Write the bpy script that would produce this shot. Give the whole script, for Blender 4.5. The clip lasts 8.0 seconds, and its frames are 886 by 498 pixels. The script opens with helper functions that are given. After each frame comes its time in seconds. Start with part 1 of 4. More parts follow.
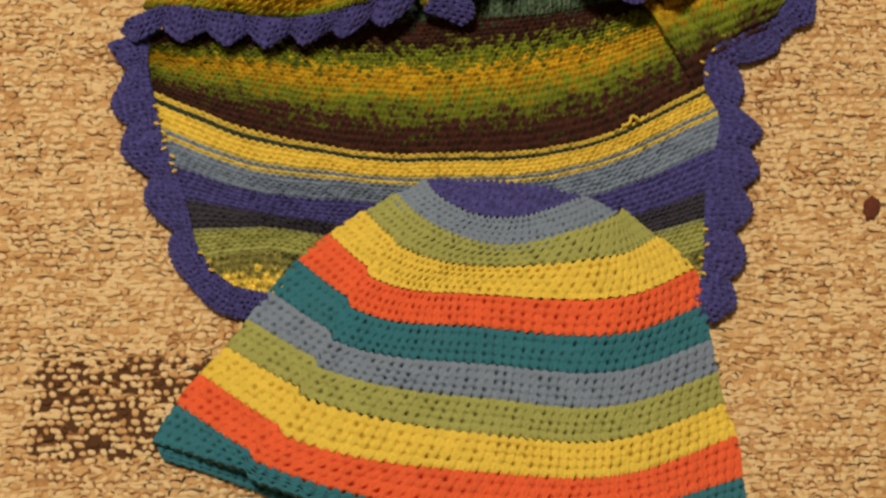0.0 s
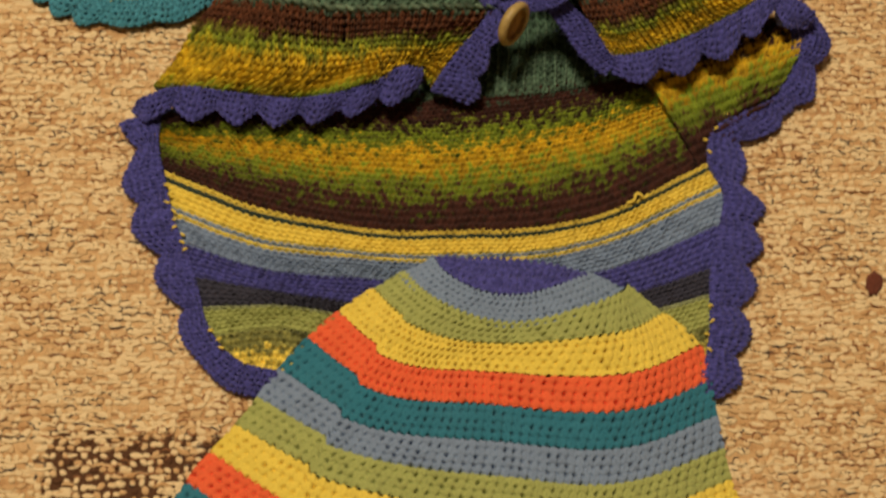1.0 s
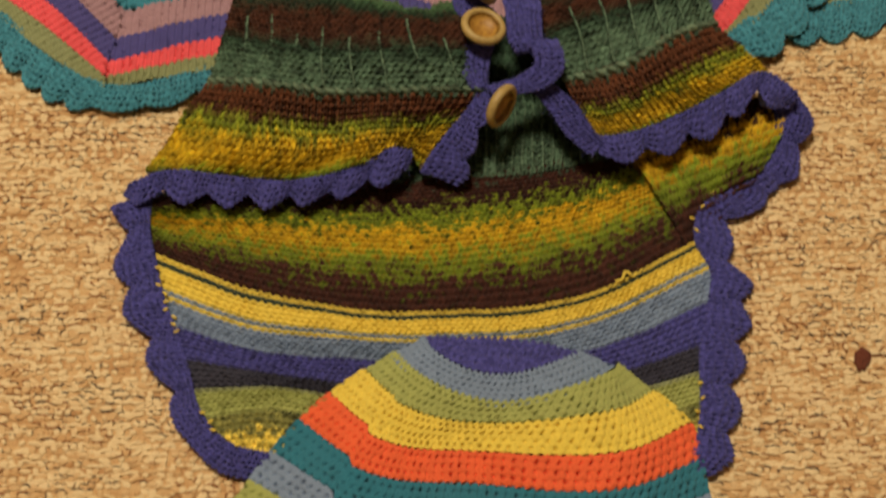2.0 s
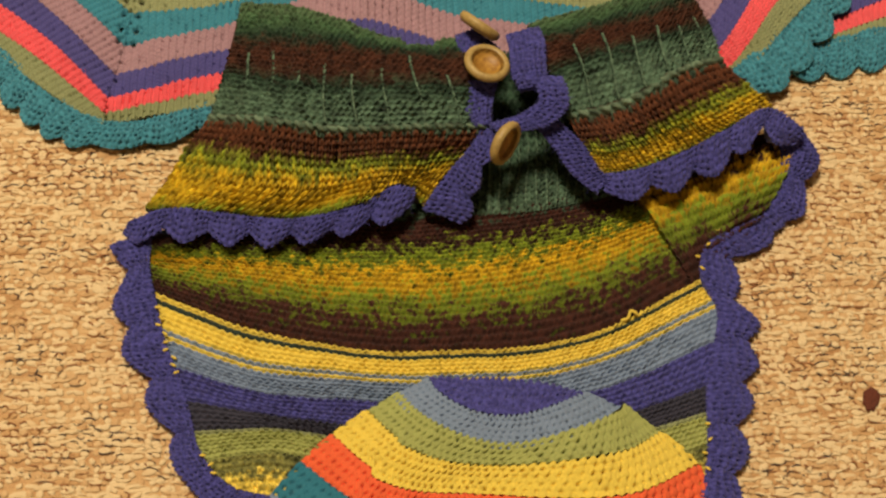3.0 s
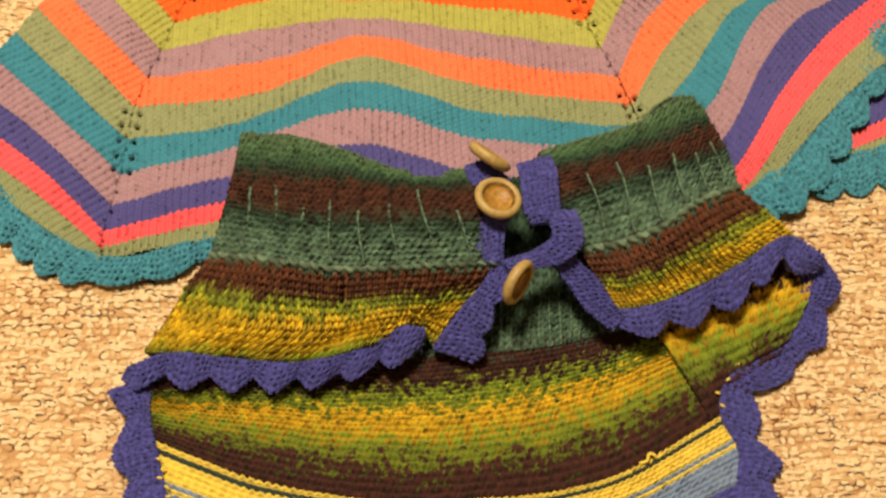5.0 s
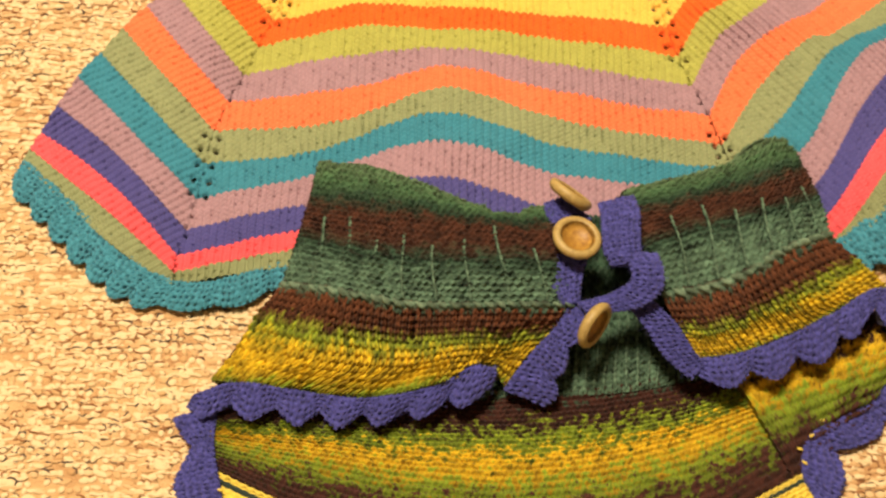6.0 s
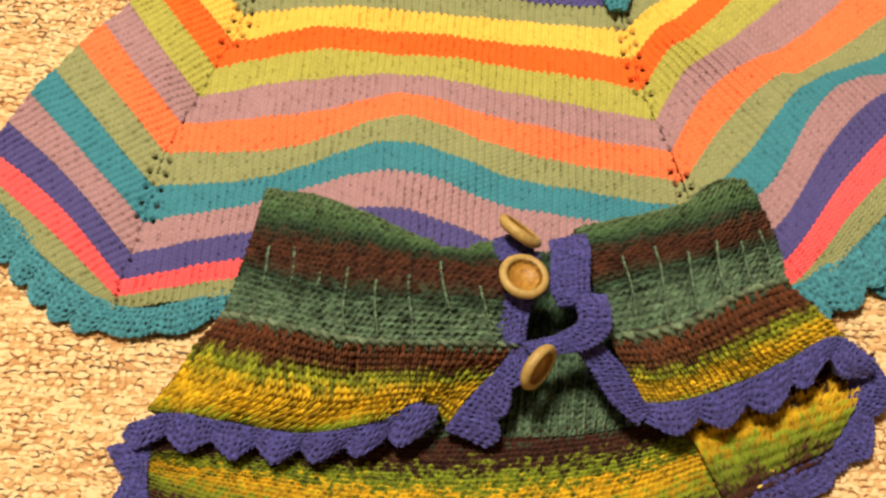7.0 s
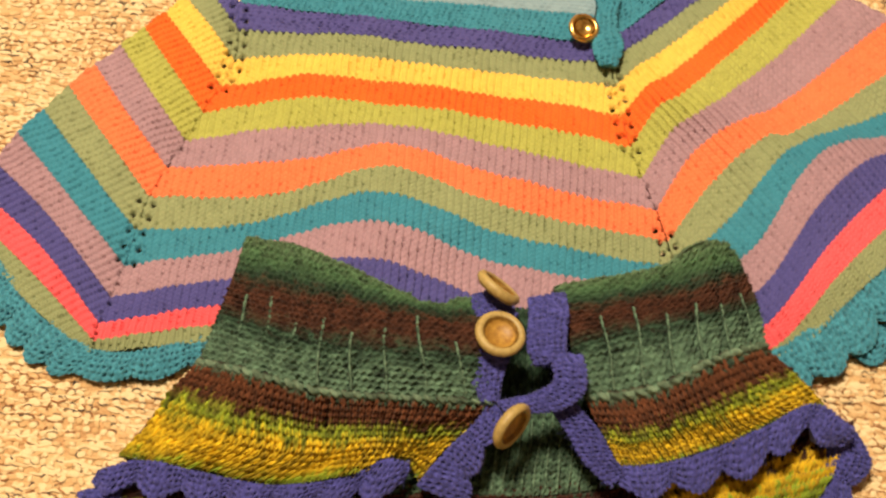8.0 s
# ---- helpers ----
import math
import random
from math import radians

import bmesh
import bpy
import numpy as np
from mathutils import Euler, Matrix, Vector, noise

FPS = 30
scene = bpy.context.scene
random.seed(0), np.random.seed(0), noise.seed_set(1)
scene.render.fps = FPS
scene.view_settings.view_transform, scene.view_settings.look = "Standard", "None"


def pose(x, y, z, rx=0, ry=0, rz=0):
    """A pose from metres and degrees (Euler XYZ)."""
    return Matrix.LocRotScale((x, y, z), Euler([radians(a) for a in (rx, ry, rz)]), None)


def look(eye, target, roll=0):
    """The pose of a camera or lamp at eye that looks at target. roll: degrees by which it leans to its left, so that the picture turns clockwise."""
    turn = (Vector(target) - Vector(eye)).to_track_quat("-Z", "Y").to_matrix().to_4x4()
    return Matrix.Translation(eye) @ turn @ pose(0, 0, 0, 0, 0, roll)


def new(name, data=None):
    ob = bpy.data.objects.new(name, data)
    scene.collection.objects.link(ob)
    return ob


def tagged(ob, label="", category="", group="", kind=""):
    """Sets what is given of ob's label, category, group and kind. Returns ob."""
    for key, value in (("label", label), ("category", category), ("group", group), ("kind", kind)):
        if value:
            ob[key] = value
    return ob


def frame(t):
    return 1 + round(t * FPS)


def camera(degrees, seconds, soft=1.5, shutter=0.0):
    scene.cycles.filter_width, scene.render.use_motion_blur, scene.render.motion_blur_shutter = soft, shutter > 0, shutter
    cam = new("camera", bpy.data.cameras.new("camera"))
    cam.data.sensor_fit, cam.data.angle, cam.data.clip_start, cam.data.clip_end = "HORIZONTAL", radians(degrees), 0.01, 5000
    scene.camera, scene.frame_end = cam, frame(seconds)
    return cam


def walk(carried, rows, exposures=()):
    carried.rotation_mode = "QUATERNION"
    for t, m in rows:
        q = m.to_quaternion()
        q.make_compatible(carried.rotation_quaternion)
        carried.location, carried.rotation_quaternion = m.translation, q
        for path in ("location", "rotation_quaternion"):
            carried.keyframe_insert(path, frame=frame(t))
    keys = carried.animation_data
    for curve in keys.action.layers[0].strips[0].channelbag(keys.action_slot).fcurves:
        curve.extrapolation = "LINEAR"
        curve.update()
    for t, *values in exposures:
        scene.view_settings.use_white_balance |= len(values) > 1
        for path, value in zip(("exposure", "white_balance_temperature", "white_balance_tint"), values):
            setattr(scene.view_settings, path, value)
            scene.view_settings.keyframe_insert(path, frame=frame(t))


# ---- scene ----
# The camera and its walk
cam = camera(35, 8.0, soft=2.4, shutter=0.5)
PATH = [
    (0.0, (-0.01518, -0.20279, 0.54430), (0.00674, -0.03175, 0.02203), 8.842),
    (0.5, (-0.01971, -0.19159, 0.54991), (0.00522, -0.01909, 0.02826), 9.604),
    (1.0, (-0.02142, -0.19770, 0.55167), (0.00226, -0.00490, 0.03712), 8.403),
    (1.5, (-0.02034, -0.19892, 0.55353), (0.00648, 0.01226, 0.04640), 7.962),
    (2.0, (-0.02416, -0.19836, 0.55501), (0.00481, 0.02289, 0.05231), 8.301),
    (2.2, (-0.02533, -0.20275, 0.55358), (0.00412, 0.02887, 0.05560), 8.071),
    (3.3, (-0.02791, -0.18632, 0.55062), (0.00313, 0.04355, 0.05192), 8.471),
    (3.5, (-0.02791, -0.18502, 0.55062), (0.00313, 0.04485, 0.05192), 8.471),
    (4.0, (-0.02967, -0.16707, 0.55290), (0.00136, 0.05410, 0.05028), 8.921),
    (4.5, (-0.03212, -0.14645, 0.55118), (-0.00169, 0.07647, 0.04930), 7.817),
    (5.0, (-0.03830, -0.12575, 0.55598), (-0.00140, 0.10162, 0.05654), 9.287),
    (5.2, (-0.04041, -0.13570, 0.55284), (0.00042, 0.11047, 0.06270), 8.529),
    (6.3, (-0.01510, -0.10732, 0.54104), (-0.02807, 0.12358, 0.04202), 1.334),
    (6.5, (-0.00553, -0.10654, 0.53753), (-0.01854, 0.12964, 0.04099), 1.659),
    (7.0, (-0.00002, -0.09483, 0.53990), (-0.01006, 0.13985, 0.04259), 2.657),
    (7.5, (0.01252, -0.09071, 0.54240), (0.00091, 0.15042, 0.04821), 1.923),
    (8.0, (0.01454, -0.08333, 0.54207), (-0.00381, 0.16097, 0.04964), 2.721),
]
walk(cam, [(t, look(eye, target, roll)) for t, eye, target, roll in PATH],
     exposures=[(0.0, -0.60), (1.0, -0.62), (2.0, -0.62), (3.5, -0.24), (4.5, -0.10), (5.0, 0.08), (6.5, 0.26), (8.0, 0.21)])

# World and lamp: a windowless room in the evening, one warm ceiling lamp
world = bpy.data.worlds.new("room_air")
world.use_nodes = True
scene.world = world
world.node_tree.nodes["Background"].inputs[0].default_value = (1.0, 0.85, 0.65, 1)
world.node_tree.nodes["Background"].inputs[1].default_value = 0.05

lamp_data = bpy.data.lights.new("ceiling_lamp_light", "AREA")
lamp_data.shape, lamp_data.size = "DISK", 0.45
lamp_data.energy, lamp_data.color = 91, (1.0, 0.83, 0.60)
lamp_light = new("ceiling_lamp_light", lamp_data)
lamp_light.matrix_world = look((-0.50, 0.58, 2.36), (0.0, 0.1, 0.0))


# Materials
def nodes_of(name, rough=0.9):
    m = bpy.data.materials.new(name)
    m.use_nodes = True
    nt = m.node_tree
    p = nt.nodes["Principled BSDF"]
    p.inputs["Roughness"].default_value = rough
    return m, nt, p


def node(nt, kind, **given):
    n = nt.nodes.new(kind)
    for key, value in given.items():
        n.inputs[key].default_value = value
    return n


def mix(nt, a, b, fac, how="MIX"):
    n = nt.nodes.new("ShaderNodeMix")
    n.data_type, n.blend_type = "RGBA", how
    for slot, value in ((0, fac), (6, a), (7, b)):
        if hasattr(value, "is_output"):
            nt.links.new(value, n.inputs[slot])
        else:
            n.inputs[slot].default_value = value
    return n.outputs[2]


def math_node(nt, how, a, b=0.0, c=0.0):
    n = nt.nodes.new("ShaderNodeMath")
    n.operation = how
    for slot, value in enumerate((a, b, c)):
        if hasattr(value, "is_output"):
            nt.links.new(value, n.inputs[slot])
        else:
            n.inputs[slot].default_value = value
    return n.outputs[0]


def ramp(nt, fac, stops):
    n = nt.nodes.new("ShaderNodeValToRGB")
    e = n.color_ramp.elements
    while len(e) < len(stops):
        e.new(0.5)
    for el, (pos, col) in zip(e, stops):
        el.position, el.color = pos, (*col, 1)
    nt.links.new(fac, n.inputs[0])
    return n.outputs[0]


def stitch_random(nt, stretch=(1.0, 1.0)):
    """A value for each stitch, from the stitch coordinates."""
    uv = nt.nodes.new("ShaderNodeUVMap")
    uv.uv_map = "stitch"
    mp = nt.nodes.new("ShaderNodeMapping")
    mp.inputs["Scale"].default_value = (*stretch, 1)
    nt.links.new(uv.outputs[0], mp.inputs[0])
    fl = nt.nodes.new("ShaderNodeVectorMath")
    fl.operation = "FLOOR"
    nt.links.new(mp.outputs[0], fl.inputs[0])
    wn = nt.nodes.new("ShaderNodeTexWhiteNoise")
    wn.noise_dimensions = "2D"
    nt.links.new(fl.outputs[0], wn.inputs[0])
    return uv.outputs[0], wn.outputs[0]


def fibres(nt, p, scale=2600, strength=0.35, far=0.0006):
    """Fine relief of the spun yarn."""
    tc = nt.nodes.new("ShaderNodeTexCoord")
    n = node(nt, "ShaderNodeTexNoise", Scale=scale, Detail=3.0, Roughness=0.65)
    nt.links.new(tc.outputs["Object"], n.inputs["Vector"])
    b = node(nt, "ShaderNodeBump", Strength=strength, Distance=far)
    nt.links.new(n.outputs[0], b.inputs["Height"])
    nt.links.new(b.outputs[0], p.inputs["Normal"])
    return tc.outputs["Object"], n.outputs[0]


def yarn(name, colour, vary=0.22, wear=0.3, mottle=0.0):
    m, nt, p = nodes_of(name, 0.85)
    _, rnd = stitch_random(nt)
    place, fine = fibres(nt, p)
    blot = node(nt, "ShaderNodeTexNoise", Scale=55.0, Detail=3.0)
    nt.links.new(place, blot.inputs["Vector"])
    dark = tuple(c * (1 - vary) for c in colour) + (1,)
    light = tuple(min(1, c * (1 + vary * 0.6) + 0.006) for c in colour) + (1,)
    c1 = mix(nt, dark, light, rnd)
    c2 = mix(nt, c1, (*colour, 1), 0.55)
    pale = tuple(min(1, 0.75 * c + 0.06) for c in colour) + (1,)
    c3 = mix(nt, c2, pale, math_node(nt, "MULTIPLY", blot.outputs[0], wear))
    c4 = mix(nt, c3, dark, math_node(nt, "MULTIPLY", fine, 0.55))
    if mottle:
        mid = node(nt, "ShaderNodeTexNoise", Scale=520.0, Detail=3.0, Roughness=0.7)
        nt.links.new(place, mid.inputs["Vector"])
        spread = math_node(nt, "MULTIPLY_ADD", mid.outputs[0], 4.0, -1.6)
        deep = tuple(0.45 * c for c in colour) + (1,)
        high = tuple(min(1, 1.5 * c + 0.025) for c in colour) + (1,)
        c4 = mix(nt, c4, mix(nt, deep, high, spread), mottle)
    nt.links.new(c4, p.inputs["Base Color"])
    p.inputs["Sheen Weight"].default_value = 0.06 + 0.1 * mottle
    p.inputs["Sheen Roughness"].default_value = 0.6
    p.inputs["Specular IOR Level"].default_value = 0.2
    return m


def ombre(name, stops, rows, first=0.0, blur=0.13, fleck=0.26, grain=(0.9, 1.1)):
    """Self-striping wool: the colour drifts along the rows and from stitch to stitch."""
    m, nt, p = nodes_of(name, 0.9)
    uv, rnd = stitch_random(nt)
    place, fine = fibres(nt, p, 2200, 0.45, 0.0008)
    sep = nt.nodes.new("ShaderNodeSeparateXYZ")
    nt.links.new(uv, sep.inputs[0])
    mp = nt.nodes.new("ShaderNodeMapping")
    mp.inputs["Scale"].default_value = (0.16, 0.45, 1)
    nt.links.new(uv, mp.inputs[0])
    drift = node(nt, "ShaderNodeTexNoise", Scale=1.0, Detail=2.0)
    nt.links.new(mp.outputs[0], drift.inputs["Vector"])
    mp2 = nt.nodes.new("ShaderNodeMapping")
    mp2.inputs["Scale"].default_value = (*grain, 1)
    nt.links.new(uv, mp2.inputs[0])
    speck = node(nt, "ShaderNodeTexNoise", Scale=1.0, Detail=3.0, Roughness=0.6)
    nt.links.new(mp2.outputs[0], speck.inputs["Vector"])
    v = math_node(nt, "MULTIPLY_ADD", sep.outputs[1], 1.0 / rows, -first / rows)
    v = math_node(nt, "ADD", v, math_node(nt, "MULTIPLY_ADD", drift.outputs[0], blur * 2.5, -blur * 1.25))
    v = math_node(nt, "ADD", v, math_node(nt, "MULTIPLY_ADD", speck.outputs[0], fleck * 1.7, -fleck * 0.85))
    v = math_node(nt, "ADD", v, math_node(nt, "MULTIPLY_ADD", rnd, fleck * 0.26, -fleck * 0.13))
    col = ramp(nt, v, stops)
    c2 = mix(nt, col, (0.012, 0.006, 0.004, 1), math_node(nt, "MULTIPLY", fine, 0.5))
    hsv = nt.nodes.new("ShaderNodeHueSaturation")
    nt.links.new(c2, hsv.inputs["Color"])
    bright = math_node(nt, "MULTIPLY_ADD", speck.outputs[0], 3.4, -0.82)
    nt.links.new(math_node(nt, "ADD", bright, math_node(nt, "MULTIPLY", rnd, 0.6)), hsv.inputs["Value"])
    nt.links.new(hsv.outputs[0], p.inputs["Base Color"])
    p.inputs["Sheen Weight"].default_value = 0.05
    p.inputs["Specular IOR Level"].default_value = 0.2
    return m


PURPLE = (0.043, 0.042, 0.238)
BLUE = (0.178, 0.245, 0.365)
OLIVE = (0.330, 0.360, 0.105)
YELLOW = (0.740, 0.560, 0.075)
ORANGE = (0.760, 0.115, 0.034)
TEAL = (0.018, 0.155, 0.225)

yarn_purple = yarn("purple_wool", PURPLE, 0.5, 0.22, 0.6)
yarn_blue = yarn("grey_blue_cotton", BLUE)
yarn_olive = yarn("olive_cotton", OLIVE)
yarn_yellow = yarn("yellow_cotton", YELLOW)
yarn_orange = yarn("coral_orange_cotton", ORANGE)
yarn_teal = yarn("dark_teal_cotton", TEAL)
yarn_navy = yarn("dark_navy_wool", (0.028, 0.028, 0.052))
yarn_sea = yarn("sea_teal_cotton", (0.036, 0.218, 0.300))
yarn_lace = yarn("teal_lace_cotton", (0.036, 0.218, 0.300), 0.4, 0.3, 0.45)
yarn_sage = yarn("sage_green_cotton", (0.259, 0.287, 0.137))
yarn_lime = yarn("lime_cotton", (0.400, 0.391, 0.082))
yarn_lilac = yarn("dusty_lilac_cotton", (0.355, 0.214, 0.250))
yarn_tangerine = yarn("tangerine_cotton", (0.801, 0.182, 0.064))
yarn_bright_orange = yarn("bright_orange_cotton", (0.780, 0.128, 0.008))
yarn_pink = yarn("coral_pink_cotton", (0.783, 0.100, 0.118))
yarn_sun = yarn("sun_yellow_cotton", (0.792, 0.510, 0.086))
yarn_violet = yarn("dull_violet_cotton", (0.070, 0.062, 0.240))
yarn_forest = yarn("dark_forest_wool", (0.018, 0.035, 0.028))
yarn_brown = yarn("dark_brown_wool", (0.050, 0.020, 0.012))
yarn_sky = yarn("pale_blue_cotton", (0.230, 0.330, 0.380))

BROWN, MOSS, GOLDEN = (0.040, 0.012, 0.008), (0.165, 0.225, 0.014), (0.510, 0.320, 0.010)
PINE, MIST = (0.015, 0.042, 0.024), (0.082, 0.148, 0.096)
ombre_back = ombre("self_striping_wool_back", [
    (0.0, PINE), (0.05, MIST), (0.09, MIST), (0.14, BROWN), (0.34, BROWN), (0.42, MOSS), (0.50, MOSS), (0.57, GOLDEN), (0.68, GOLDEN), (0.74, MOSS),
    (0.79, MOSS), (0.86, BROWN), (1.0, BROWN)], 28.0, 0.0, 0.09, 0.34)
ombre_side = ombre("self_striping_wool_side", [(0.0, BROWN), (0.16, BROWN), (0.26, GOLDEN), (0.38, GOLDEN), (0.47, MOSS), (0.58, MOSS), (0.70, BROWN), (1.0, BROWN)], 12.0, 0.0, 0.14, 0.40)
ombre_front = ombre("self_striping_wool_front", [
    (0.0, (0.05, 0.10, 0.055)), (0.12, PINE), (0.19, BROWN), (0.29, BROWN), (0.35, PINE), (0.45, MIST), (0.50, MIST), (0.515, (0.110, 0.036, 0.013)), (0.64, (0.095, 0.030, 0.012)),
    (0.72, (0.20, 0.26, 0.018)), (0.80, (0.52, 0.35, 0.012)), (0.93, (0.56, 0.37, 0.012)), (1.0, MOSS)], 24.0, 0.0, 0.03, 0.14, (1.5, 0.45))
ombre_collar = ombre("self_striping_wool_collar", [
    (0.0, (0.10, 0.165, 0.085)), (0.12, (0.065, 0.140, 0.062)), (0.24, PINE), (0.35, (0.060, 0.020, 0.010)), (0.52, (0.060, 0.020, 0.010)), (0.64, PINE), (0.82, MIST), (1.0, MIST)], 24.0, 0.0, 0.05, 0.16, (0.45, 1.2))
ombre_ridge = ombre("pale_green_wool", [(0.0, BROWN), (0.3, (0.11, 0.17, 0.11)), (0.8, (0.13, 0.19, 0.13)), (1.0, BROWN)], 1.0, 0.0, 0.05, 0.3)
ombre_ladder = ombre("pale_sage_wool", [(0.0, PINE), (0.4, MIST), (1.0, (0.125, 0.185, 0.125))], 1.0, 0.0, 0.2, 0.4)
ombre_neck = ombre("self_striping_wool_neck", [(0.0, PINE), (0.4, (0.036, 0.080, 0.048)), (1.0, (0.075, 0.135, 0.088))], 20.0)
marl = ombre("yellow_and_olive_marl", [(0.0, (0.15, 0.16, 0.05)), (0.5, (0.24, 0.23, 0.06)), (0.68, (0.66, 0.51, 0.08)), (1.0, (0.75, 0.57, 0.09))], 6.0, 40.0, 0.3, 0.8)


def horn(name, colour, deep):
    m, nt, p = nodes_of(name, 0.5)
    tc = nt.nodes.new("ShaderNodeTexCoord")
    n = node(nt, "ShaderNodeTexNoise", Scale=420.0, Detail=4.0, Distortion=1.2)
    nt.links.new(tc.outputs["Object"], n.inputs["Vector"])
    nt.links.new(ramp(nt, n.outputs[0], [(0.3, deep), (0.7, colour)]), p.inputs["Base Color"])
    nt.links.new(math_node(nt, "MULTIPLY_ADD", n.outputs[0], 0.25, 0.40), p.inputs["Roughness"])
    return m


horn_rim = horn("olive_horn", (0.42, 0.30, 0.10), (0.28, 0.19, 0.06))
horn_dish = horn("brown_horn", (0.42, 0.23, 0.035), (0.22, 0.10, 0.016))
brass, brass_nt, brass_p = nodes_of("polished_brass", 0.22)
brass_p.inputs["Metallic"].default_value = 1.0
brass_noise = node(brass_nt, "ShaderNodeTexNoise", Scale=900.0, Detail=3.0)
brass_tc = brass_nt.nodes.new("ShaderNodeTexCoord")
brass_nt.links.new(brass_tc.outputs["Object"], brass_noise.inputs["Vector"])
brass_nt.links.new(ramp(brass_nt, brass_noise.outputs[0], [(0.3, (0.55, 0.30, 0.07)), (0.7, (0.85, 0.58, 0.20))]), brass_p.inputs["Base Color"])


def printed(nt, place):
    """Where the dark brown print lies on the carpet: a ragged oblong."""
    sep = nt.nodes.new("ShaderNodeSeparateXYZ")
    nt.links.new(place, sep.inputs[0])
    n = node(nt, "ShaderNodeTexNoise", Scale=240.0, Detail=2.0)
    nt.links.new(place, n.inputs["Vector"])
    jig = math_node(nt, "MULTIPLY_ADD", n.outputs[0], 0.016, -0.008)
    dx = math_node(nt, "ABSOLUTE", math_node(nt, "ADD", sep.outputs[0], 0.105))
    dy = math_node(nt, "ABSOLUTE", math_node(nt, "ADD", sep.outputs[1], 0.094))
    ex = math_node(nt, "SUBTRACT", 0.048, math_node(nt, "ADD", dx, jig))
    ey = math_node(nt, "SUBTRACT", 0.0215, math_node(nt, "ADD", dy, jig))
    return math_node(nt, "MULTIPLY", math_node(nt, "MINIMUM", ex, ey), 700.0)


def carpet_material(name, kind):
    m, nt, p = nodes_of(name, 0.92)
    place, fine = fibres(nt, p, 1800, 0.6, 0.0008)
    geo = nt.nodes.new("ShaderNodeNewGeometry")
    rnd = geo.outputs["Random Per Island"]
    mp = nt.nodes.new("ShaderNodeMapping")
    mp.inputs["Scale"].default_value = (38, 120, 60)
    nt.links.new(place, mp.inputs[0])
    drift = node(nt, "ShaderNodeTexNoise", Scale=1.0, Detail=3.0, Roughness=0.6)
    nt.links.new(mp.outputs[0], drift.inputs["Vector"])
    cream, rust = (0.77, 0.615, 0.37), (0.42, 0.225, 0.09)
    if kind == "nub":
        v = math_node(nt, "ADD", math_node(nt, "MULTIPLY", rnd, 0.62), math_node(nt, "MULTIPLY", drift.outputs[0], 0.5))
        col = ramp(nt, v, [(0.0, cream), (0.60, (0.75, 0.59, 0.345)), (0.72, (0.65, 0.45, 0.235)), (0.86, (0.55, 0.34, 0.155)), (1.0, rust)])
        inked = math_node(nt, "MULTIPLY", printed(nt, place), math_node(nt, "GREATER_THAN", 0.09, rnd))
    else:
        v = math_node(nt, "MULTIPLY_ADD", fine, 0.5, math_node(nt, "MULTIPLY", drift.outputs[0], 0.6))
        col = ramp(nt, v, [(0.38, (0.70, 0.52, 0.29)), (0.53, (0.59, 0.38, 0.18)), (0.65, (0.42, 0.23, 0.10)), (0.79, (0.15, 0.09, 0.055))])
        inked = printed(nt, place)
    n = nt.nodes.new("ShaderNodeClamp")
    nt.links.new(inked, n.inputs[0])
    c2 = mix(nt, col, (0.058, 0.023, 0.013, 1), n.outputs[0])
    c3 = mix(nt, c2, (0.36, 0.20, 0.08, 1), math_node(nt, "MULTIPLY", fine, 0.22))
    nt.links.new(c3, p.inputs["Base Color"])
    p.inputs["Specular IOR Level"].default_value = 0.15
    return m


carpet_nub = carpet_material("cream_loop_yarn", "nub")
carpet_ground = carpet_material("carpet_ground_weave", "ground")
carpet_thread = yarn("dark_grey_brown_thread", (0.090, 0.062, 0.050), 0.3, 0.2)
carpet_rust = yarn("rust_brown_thread", (0.34, 0.15, 0.055), 0.35, 0.2)
plaster = yarn("warm_beige_plaster", (0.33, 0.275, 0.205), 0.06, 0.1)
speck_mat = yarn("dark_red_fluff", (0.11, 0.024, 0.009))


# Building blocks
rng = np.random.default_rng(5)


def mesh_of(name, verts, faces, uv=None):
    me = bpy.data.meshes.new(name)
    me.from_pydata(verts, [], faces)
    me.polygons.foreach_set("use_smooth", np.ones(len(me.polygons), bool))
    if uv is not None:
        layer = me.uv_layers.new(name="stitch")
        index = np.empty(len(me.loops), np.int32)
        me.loops.foreach_get("vertex_index", index)
        layer.data.foreach_set("uv", np.asarray(uv, np.float32)[index].ravel())
    me.update()
    return me


def part(name, me, material, parent, label=""):
    ob = new(name, me)
    me.materials.append(material)
    ob.parent = parent
    return tagged(ob, label)


def thing(name, label, category, group="", at=(0, 0, 0)):
    ob = tagged(new(name), label, category, group)
    ob.location = at
    return ob


def glide(knots, pts, x):
    """A smooth curve through pts (along the first axis) at the places x."""
    k, p, x = np.asarray(knots, float), np.asarray(pts, float), np.asarray(x, float)
    m = np.gradient(p, k, axis=0)
    i = np.clip(np.searchsorted(k, x, side="right") - 1, 0, len(k) - 2)
    h = k[i + 1] - k[i]
    s = (x - k[i]) / h
    tail = (1,) * (p.ndim - 1)
    s, h = s.reshape(-1, *tail), h.reshape(-1, *tail)
    return ((2 * s**3 - 3 * s**2 + 1) * p[i] + (s**3 - 2 * s**2 + s) * h * m[i]
            + (3 * s**2 - 2 * s**3) * p[i + 1] + (s**3 - s**2) * h * m[i + 1])


